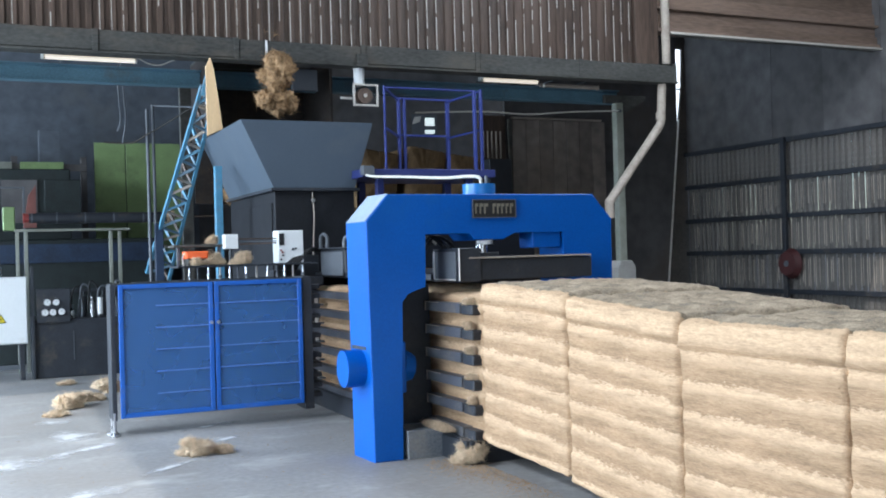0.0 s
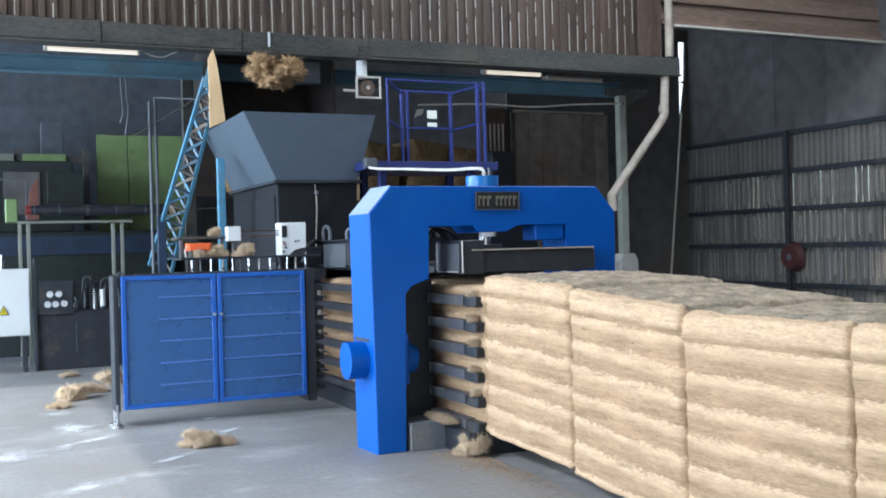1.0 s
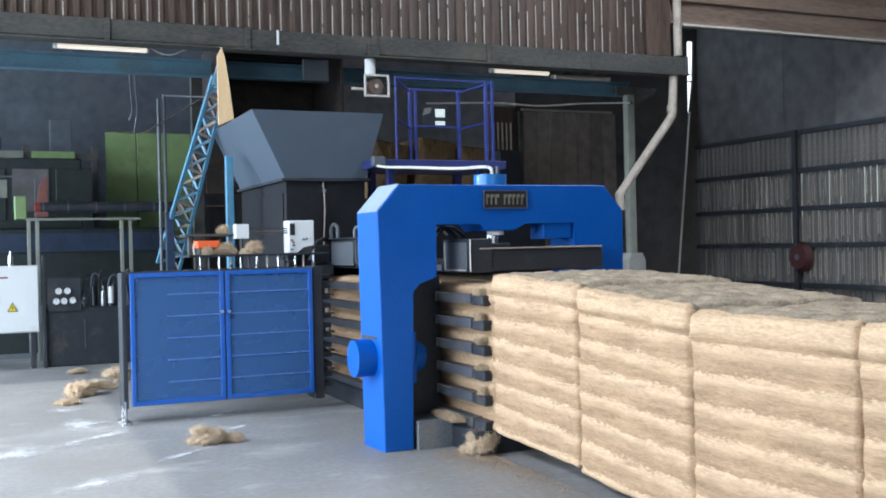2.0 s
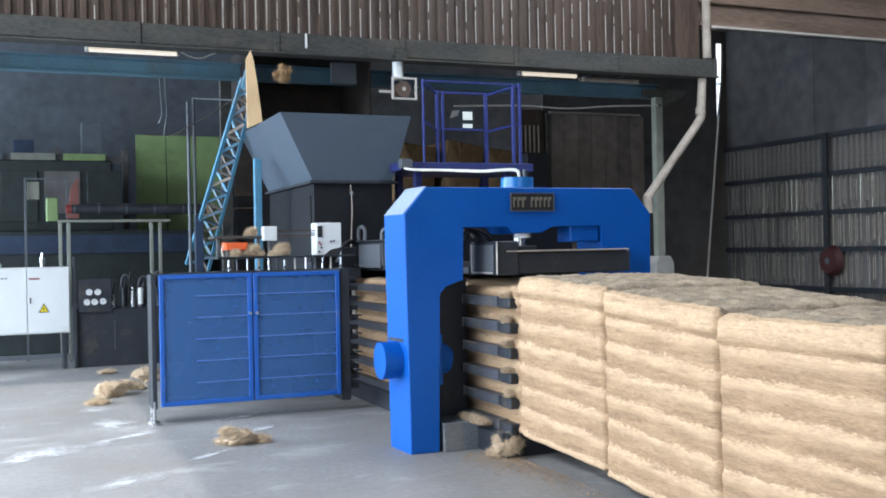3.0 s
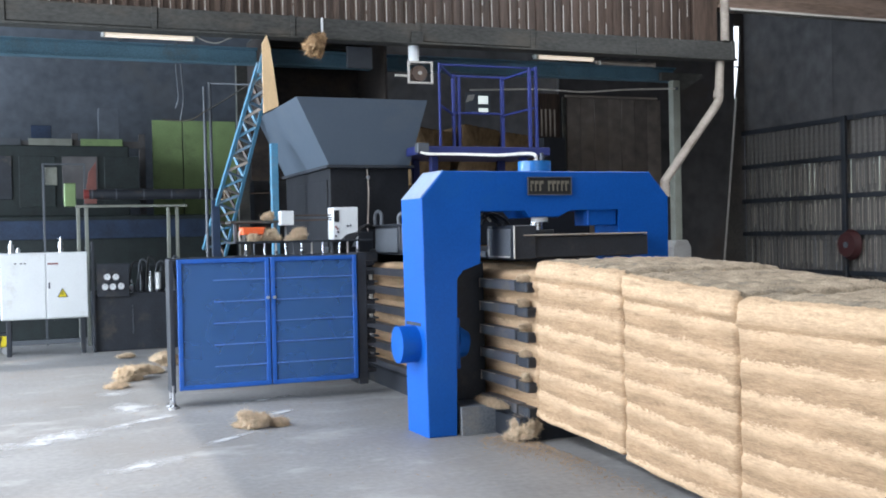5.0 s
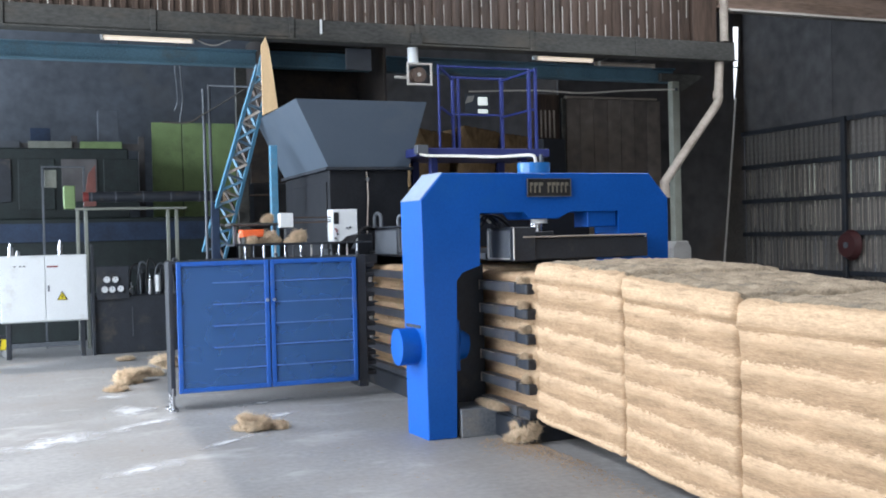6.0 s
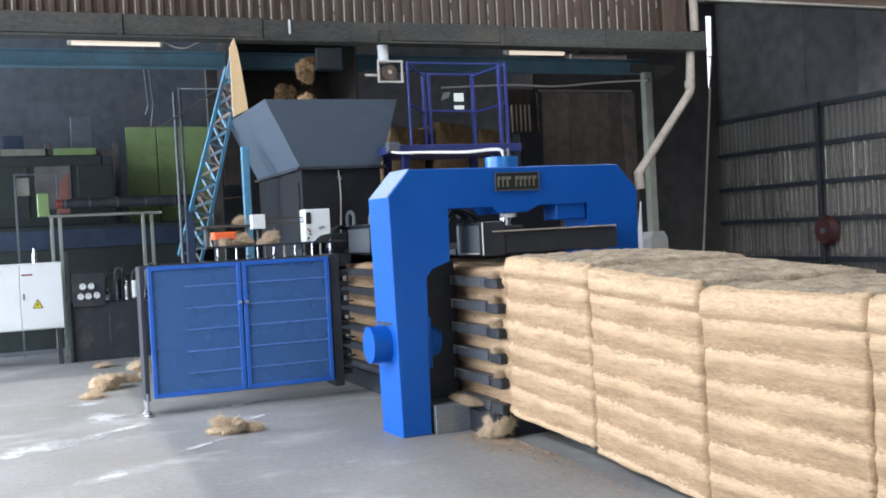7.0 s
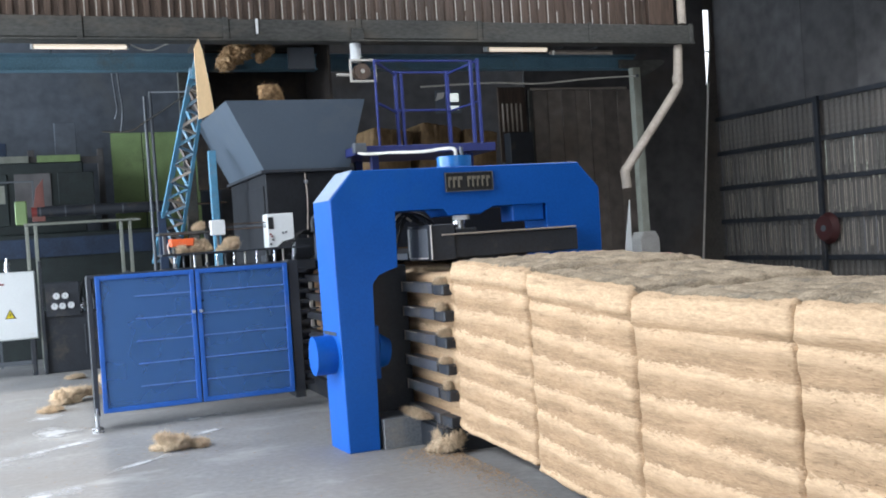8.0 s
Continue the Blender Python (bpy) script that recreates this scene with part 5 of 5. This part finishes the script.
stack(5.55, 14.3, 0.0, 1.2, 1.15, 0, 31)
stack(6.9, 14.3, 0.0, 1.2, 1.15, 0, 32)
stack(5.55, 14.3, 1.13, 1.15, 1.05, 0, 33)
stack(6.85, 14.35, 1.13, 1.15, 1.05, 0, 34)
stack(5.75, 14.4, 2.15, 0.62, 0.9, 8, 35)
stack(6.5, 14.4, 2.15, 0.62, 0.95, 9, 36)
stack(7.2, 14.4, 2.15, 0.55, 0.85, 6, 37)

fan, add = maker("wall_fan", "dull red round wall fan on the bay wall", "fan", (12.78, 13.32, 1.14))
f = bmesh.new()
bmesh.ops.create_cone(f, cap_ends=True, segments=28, radius1=0.26, radius2=0.20, depth=0.10, matrix=Matrix.Translation((12.80, 13.32, 1.14)) @ Matrix.Rotation(radians(-90), 4, "Y"))
fcase = add("fan_case", f, DULLRED, "", True)
add("fan_hub", rod((12.73, 13.32, 1.14), (12.76, 13.32, 1.14), 0.05, 14), PANEL, "", True, under=fcase)
add("fan_bracket", box((12.82, 13.22, 1.05), (12.862, 13.42, 1.23), 0.004), DARK)

spike, add = maker("white_board", "narrow tapering white board standing by the column", "board", (8.26, 11.95, 0))
add("blade", prism([(8.02, 0.0), (8.30, 0.0), (8.295, 1.05), (8.305, 1.74), (8.19, 1.05)], "y", 11.94, 11.965, 0.002), WHITE)
add("rib", box((8.24, 11.966, 0.0), (8.27, 11.99, 1.2), 0.002), PANEL)
crate, add = maker("pink_crate", "faded pink plastic crate beyond the column", "crate", (9.55, 13.2, 0))
add("crate_wall", box((9.40, 13.1, 0.0), (9.68, 13.5, 0.955), 0.01), PINK)
add("crate_rim", box((9.385, 13.085, 0.90), (9.695, 13.515, 0.945), 0.006), PINK)

jack, add = maker("yellow_floor_jack", "small yellow floor jack with dark stripes", "jack", (-0.33, 14.5, 0))
jbody = add("jack_body", box((-0.50, 14.42, 0.10), (-0.14, 14.60, 0.24), 0.012), YELLOW)
for x in (-0.42, -0.30, -0.20):
    add("stripe", prism([(x, 0.105), (x + 0.03, 0.105), (x + 0.06, 0.235), (x + 0.03, 0.235)], "y", 14.416, 14.4195), BLACK, under=jbody)
add("jack_top", box((-0.46, 14.45, 0.241), (-0.18, 14.57, 0.285), 0.008), DARK)
add("jack_post", rod((-0.30, 14.51, 0.285), (-0.30, 14.51, 0.34), 0.02, 10), PVC)
for x in (-0.44, -0.20):
    add("jack_wheel", rod((x, 14.43, 0.05), (x, 14.47, 0.05), 0.05, 16), STEEL, "", True)
    add("jack_leg", box((x - 0.012, 14.472, 0.03), (x + 0.012, 14.50, 0.10), 0.002), STEEL)


# ---- loose fibre on floor and machine ----
def tuft_bm(r, seed, flat=1.0, lobes=5, sub=4, strands=2600):
    """A ragged clump of fibre: overlapping lobes with a torn outline and standing slivers."""
    rng = random.Random(seed)
    bm = bmesh.new()
    for k in range(lobes):
        c = Vector((rng.uniform(-1, 1), rng.uniform(-0.8, 0.8), rng.uniform(-1.1, 1.1))) * r * 0.62 if k else Vector((0, 0, 0))
        rr_ = r * (0.52 if k == 0 else rng.uniform(0.24, 0.48))
        res = bmesh.ops.create_icosphere(bm, subdivisions=sub, radius=rr_)
        st = Vector((rng.uniform(0.8, 1.3), rng.uniform(0.8, 1.3), rng.uniform(0.8, 1.2)))
        for v in res["verts"]:
            p = v.co.copy()
            d = 1 + 0.34 * noise.fractal(p / r * 2.2 + Vector((seed, k, 0)), 0.8, 2.0, 4) + 0.50 * noise.fractal(p / r * 8.5 + Vector((0, seed, k)), 0.8, 2.0, 3)
            v.co = Vector((p.x * st.x, p.y * st.y, p.z * st.z)) * d + c
            v.co.z *= flat
    bm.verts.ensure_lookup_table()
    base = [(v.co.copy(), v.co.normalized()) for v in bm.verts]
    wide = 0.0008 + 0.005 * r
    for k in range(strands):
        p, d = base[rng.randrange(len(base))]
        g = Vector((rng.gauss(0, 1), rng.gauss(0, 1), rng.gauss(0, 1)))
        e = d * 0.35 + g * 0.8
        ln = rng.uniform(0.12, 0.6) * r ** 0.5 * 0.27
        a, m, c = p - e * ln * 0.4, p + d * ln * 0.25, p + e * ln * 0.6
        s = e.cross(Vector((rng.gauss(0, 1), rng.gauss(0, 1), rng.gauss(0, 1)))).normalized() * wide * rng.uniform(0.4, 1.0)
        va, vb, vm, vn, vc = (bm.verts.new(q) for q in (a - s, a + s, m + s, m - s, c))
        bm.faces.new((va, vb, vm, vn)), bm.faces.new((vn, vm, vc))
    return bm


def tuft(x, y, r, seed, z=0.0, flat=0.45, label="small heap of loose tan fibre on the floor", mat=None):
    bm = tuft_bm(r, seed, flat, 7, 4, 8000)
    low = sorted(v.co.z for v in bm.verts)[len(bm.verts) // 25]
    for v in bm.verts:
        v.co.z = max(v.co.z - low, 0.0)
    b = part("fibre_tuft", bm, mat or LOOSE, None, "", True)
    b.location = (x, y, z)
    tagged(b, label, "fibre tuft", "loose fibre")
    return b


for i, (x, y, r, fl) in enumerate(((1.74, 7.72, 0.15, 0.5), (1.90, 7.74, 0.09, 0.3), (1.10, 11.02, 0.20, 0.5), (1.34, 11.5, 0.13, 0.4), (1.55, 12.1, 0.20, 0.55),
                                   (1.22, 13.2, 0.12, 0.12), (0.93, 10.5, 0.12, 0.16), (3.36, 6.30, 0.125, 0.75), (3.29, 6.42, 0.07, 0.5))):
    tuft(x, y, r, 50 + i, 0.0, fl, mat=None)
for i, (x, y, z, r) in enumerate(((2.26, 9.72, 1.425, 0.10), (2.34, 9.70, 1.425, 0.075), (2.57, 9.70, 1.425, 0.095), (2.15, 9.66, 1.425, 0.07), (2.33, 9.85, 1.625, 0.06))):
    tuft(x, y, r, 80 + i, z, 0.75, "tan fibre caught on the machine tray")
tuft(2.78, 14.94, 0.10, 90, 2.02, 1.0, "tan fibre wound on the roller end")
for i in range(4):
    tuft(3.27, 6.55 + 0.09 * i, 0.05, 95 + i, 0.20, 0.5, "tan fibre caught on the skirt plate")

for i in range(5):
    tuft(3.39, 6.36, 0.045, 140 + i, 1.106 - 0.175 * i, 0.6, "tan fibre caught on a guide bar tip")


def scraps():
    """Fine scattered fibre scraps and crumbs over the floor."""
    rng = np.random.default_rng(21)
    verts, faces = [], []
    for k in range(800):
        if k % 3:
            x, y = rng.uniform(-0.5, 3.2), rng.uniform(5.0, 15.5)
        else:
            y = rng.uniform(3.0, 6.6)
            x = 3.36 - abs(rng.normal(0, 0.12))
        a, ln, w = rng.uniform(0, 6.283), rng.uniform(0.008, 0.035), rng.uniform(0.001, 0.004)
        dx, dy = math.cos(a) * ln, math.sin(a) * ln
        i = len(verts)
        verts += [(x - dy * w / ln, y + dx * w / ln, 0.002), (x + dy * w / ln, y - dx * w / ln, 0.002), (x + dx, y + dy, 0.004), (x + dx * 0.5, y + dy * 0.5, 0.006)]
        faces += [(i, i + 1, i + 3), (i + 1, i + 2, i + 3), (i + 2, i, i + 3)]
    for k in range(3200):
        y = 6.55 - abs(rng.normal(0, 0.62))
        x = 3.42 - abs(rng.normal(0, 0.17)) * (1.0 if y > 5.7 else 0.7)
        a, ln, w = rng.uniform(0, 6.283), rng.uniform(0.004, 0.018), rng.uniform(0.0006, 0.002)
        dx, dy = math.cos(a) * ln, math.sin(a) * ln
        i = len(verts)
        h = rng.uniform(0.003, 0.009)
        verts += [(x - dy * w / ln, y + dx * w / ln, 0.002), (x + dy * w / ln, y - dx * w / ln, 0.002), (x + dx, y + dy, 0.004), (x + dx * 0.5, y + dy * 0.5, h)]
        faces += [(i, i + 1, i + 3), (i + 1, i + 2, i + 3), (i + 2, i, i + 3)]
    me = bpy.data.meshes.new("fibre_litter")
    me.from_pydata(verts, [], faces)
    me.materials.append(FIBRE)
    tagged(new("fibre_litter", me), "fine tan fibre scraps scattered on concrete", "litter", kind="stuff")


scraps()


def film_material():
    """A pale film that thins out to nothing towards a ragged rim."""
    m = bpy.data.materials.new("pale_floor_film")
    m.use_nodes = True
    n, l = m.node_tree.nodes, m.node_tree.links
    b = n["Principled BSDF"]
    b.inputs["Base Color"].default_value = (0.54, 0.55, 0.56, 1)
    b.inputs["Roughness"].default_value = 0.9
    tr, mx = n.new("ShaderNodeBsdfTransparent"), n.new("ShaderNodeMixShader")
    geo, co, no, ln, su, rp = (n.new("ShaderNode" + k) for k in ("NewGeometry", "TexCoord", "TexNoise", "VectorMath", "Math", "MapRange"))
    no.inputs["Scale"].default_value, no.inputs["Detail"].default_value, no.inputs["Roughness"].default_value = 4.0, 9, 0.72
    ln.operation, su.operation = "LENGTH", "MULTIPLY_ADD"
    su.inputs[1].default_value = -0.34
    rp.inputs["From Min"].default_value, rp.inputs["From Max"].default_value = 0.24, 0.46
    rp.inputs["To Max"].default_value = 0.85
    l.new(geo.outputs["Position"], no.inputs["Vector"])
    l.new(co.outputs["Object"], ln.inputs[0])
    l.new(ln.outputs["Value"], su.inputs[0])
    l.new(no.outputs[0], su.inputs[2])
    l.new(su.outputs[0], rp.inputs["Value"])
    l.new(rp.outputs[0], mx.inputs[0])
    l.new(tr.outputs[0], mx.inputs[1])
    l.new(b.outputs[0], mx.inputs[2])
    l.new(mx.outputs[0], n["Material Output"].inputs["Surface"])
    return m


PALEFILM = film_material()


def dust(cx, cy, length, width, turn, seed):
    """A thin pale film."""
    bm = bmesh.new()
    bmesh.ops.create_circle(bm, cap_ends=True, segments=40, radius=1.0)
    ob = part("pale_patch", bm, PALEFILM)
    ob.location, ob.rotation_euler, ob.scale = (cx, cy, 0.003 + 0.0004 * (seed % 5)), (0, 0, radians(turn)), (length * 0.7, width * 0.7, 1)
    tagged(ob, "pale streak on the concrete floor", "dust", "floor dust", "stuff")


for i, q in enumerate(((0.35, 8.02, 1.1, 0.34, 36), (0.95, 8.42, 0.75, 0.16, 34), (0.95, 9.2, 0.34, 0.62, 10), (0.85, 6.75, 0.5, 0.22, 30), (-0.35, 7.35, 0.9, 0.3, 40),
                       (2.10, 9.05, 0.5, 0.14, 25), (2.05, 8.3, 0.3, 0.12, 40), (1.5, 7.4, 0.6, 0.10, 40), (0.9, 10.1, 0.4, 0.25, 20))):
    dust(*q, 7 + i)

# ---- fibre clumps that drop from the chute into the hopper ----
CLUMP_ROWS = {
    "c1a": (0.26, [(0.0, 3.39, 3.54), (0.1, 3.35, 3.46), (0.2, 3.38, 3.35), (0.3, 3.38, 3.21), (0.4, 3.35, 3.04)]),
    "c1b": (0.24, [(0.0, 3.33, 3.21), (0.1, 3.29, 3.12), (0.2, 3.3, 2.99)]),
    "c2": (0.36, [(0.0, 3.36, 3.95), (0.4, 3.22, 3.53), (0.8, 3.23, 3.49), (1.0, 3.28, 3.40), (1.2, 3.26, 3.31)]),
    "c3": (0.33, [(2.3, 3.15, 3.36), (2.4, 3.2, 3.33), (2.5, 3.3, 3.29), (2.6, 3.29, 3.24), (2.7, 3.28, 3.09), (2.8, 3.25, 2.91)]),
    "c4": (0.11, [(3.0, 2.96, 3.44), (3.1, 2.9, 3.35), (3.2, 2.95, 3.23), (3.3, 3.01, 3.05)]),
    "c5": (0.1, [(3.4, 3.13, 3.51), (3.5, 3.23, 3.45), (3.6, 3.21, 3.37), (3.7, 3.18, 3.22), (3.8, 3.15, 3.01)]),
    "c6": (0.17, [(3.6, 2.91, 3.64), (3.8, 2.92, 3.63), (4.0, 2.98, 3.65), (4.2, 2.94, 3.66), (4.5, 2.99, 3.67), (4.8, 3.01, 3.65), (5.0, 3.13, 3.58), (5.2, 3.09, 3.52)]),
    "c7a": (0.26, [(6.3, 2.97, 3.49), (6.4, 2.94, 3.38), (6.5, 3.03, 3.24), (6.6, 2.96, 3.02), (6.7, 3.05, 2.82)]),
    "c7b": (0.26, [(6.3, 3.3, 3.51), (6.4, 3.31, 3.46), (6.5, 3.36, 3.4), (6.6, 3.29, 3.29), (6.7, 3.33, 3.23), (6.8, 3.34, 3.15), (6.9, 3.31, 3.02), (7.0, 3.38, 2.84)]),
    "c7c": (0.13, [(6.4, 3.45, 3.57), (6.5, 3.5, 3.51), (6.6, 3.52, 3.42), (6.7, 3.56, 3.25), (6.8, 3.56, 3.09), (6.9, 3.46, 2.93)]),
    "c8": (0.16, [(6.9, 3.3, 3.48), (7.0, 3.39, 3.36), (7.1, 3.35, 3.3), (7.2, 3.33, 3.21), (7.3, 3.34, 3.05), (7.4, 3.33, 2.85)]),
    "c9": (0.15, [(7.2, 3.32, 3.5), (7.4, 3.21, 3.45), (7.6, 3.27, 3.41), (7.7, 3.35, 3.36), (7.8, 3.37, 3.29), (7.9, 3.36, 3.18), (8.0, 3.38, 3.08)]),
    "c10": (0.2, [(7.6, 2.89, 3.56), (7.7, 2.93, 3.52), (7.8, 2.91, 3.48), (8.0, 2.96, 3.49)]),
    "c11": (0.13, [(7.8, 3.36, 3.56), (8.0, 3.31, 3.57)]),
}
CLUMPS = {}
for i, (key, (r, rows)) in enumerate(CLUMP_ROWS.items()):
    c = part("fibre_clump", tuft_bm(r, 120 + i, 0.62 if key == "c2" else 1.0, 7, 4, 4000), CLUMPMAT, None, "", True)
    tagged(c, "loose tan fibre clump tumbling from the chute into the hopper", "fibre clump", "falling fibre")
    CLUMPS[key] = c


# ---- everything that moves ----
def motions():
    for i, (key, (r, rows)) in enumerate(CLUMP_ROWS.items()):
        spin = 8 if key == "c2" else 25 + 11 * (i % 4)
        t0, x0, z0 = rows[0]
        t1, x1, z1 = rows[-1]
        path = []
        if t0 > 0:
            rise = max(t0 - (0.12 if key in ("c10", "c11") else 0.45), 0.0)
            path.append((0.0, pose(max(x0, 3.4), 12.75, 2.50, 0, 0, 0)))
            if rise > 0:
                path.append((rise, pose(max(x0, 3.4), 12.72, 2.55, 4, 3, 0)))
        for t, x, z in rows:
            y = 11.05
            if key == "c6":
                y = 11.05 + 0.7 * max(0.0, min(1.0, (3.95 - t) / 0.35))
                z = min(z, 3.53) if t < 3.9 else z
            elif key == "c2":
                y = 11.05 + 0.8 * max(0.0, 1 - t / 0.4)
            elif key not in ("c1a", "c1b", "c4", "c5"):
                # comes out from under the beam before it drops
                y = 11.85 if key in ("c10", "c11") else 11.05 + 0.75 * max(0.0, 1 - (t - t0) / 0.45)
                s = (y + 0.085) / 11.135
                ex = 0.24 + 0.61 * max(0.0, t - 6.8)
                x, z = ex + (x - ex) * s, 1.468 + (z - 1.468) * s
            path.append((t, pose(x, y, z, spin * (t - t0) * 2, spin * (t - t0), 12 * (t - t0))))
        a = t1 - t0
        if t1 < 8.0:
            if z1 > 3.2:
                t1, z1 = t1 + 0.25, z1 - 0.25
                path.append((t1, pose(x1, 11.05, z1, spin * a * 2 + 12, spin * a, 12 * a)))
            x2 = min(max(x1, 3.45), 3.55)
            path.append((min(t1 + 0.3, 7.97), pose(x2, 11.1, 2.05, spin * a * 2 + 20, spin * a + 8, 12 * a)))
            path.append((8.0, pose(x2, 11.1, 1.80, spin * a * 2 + 20, spin * a + 8, 12 * a)))
        walk(CLUMPS[key], path)


motions()
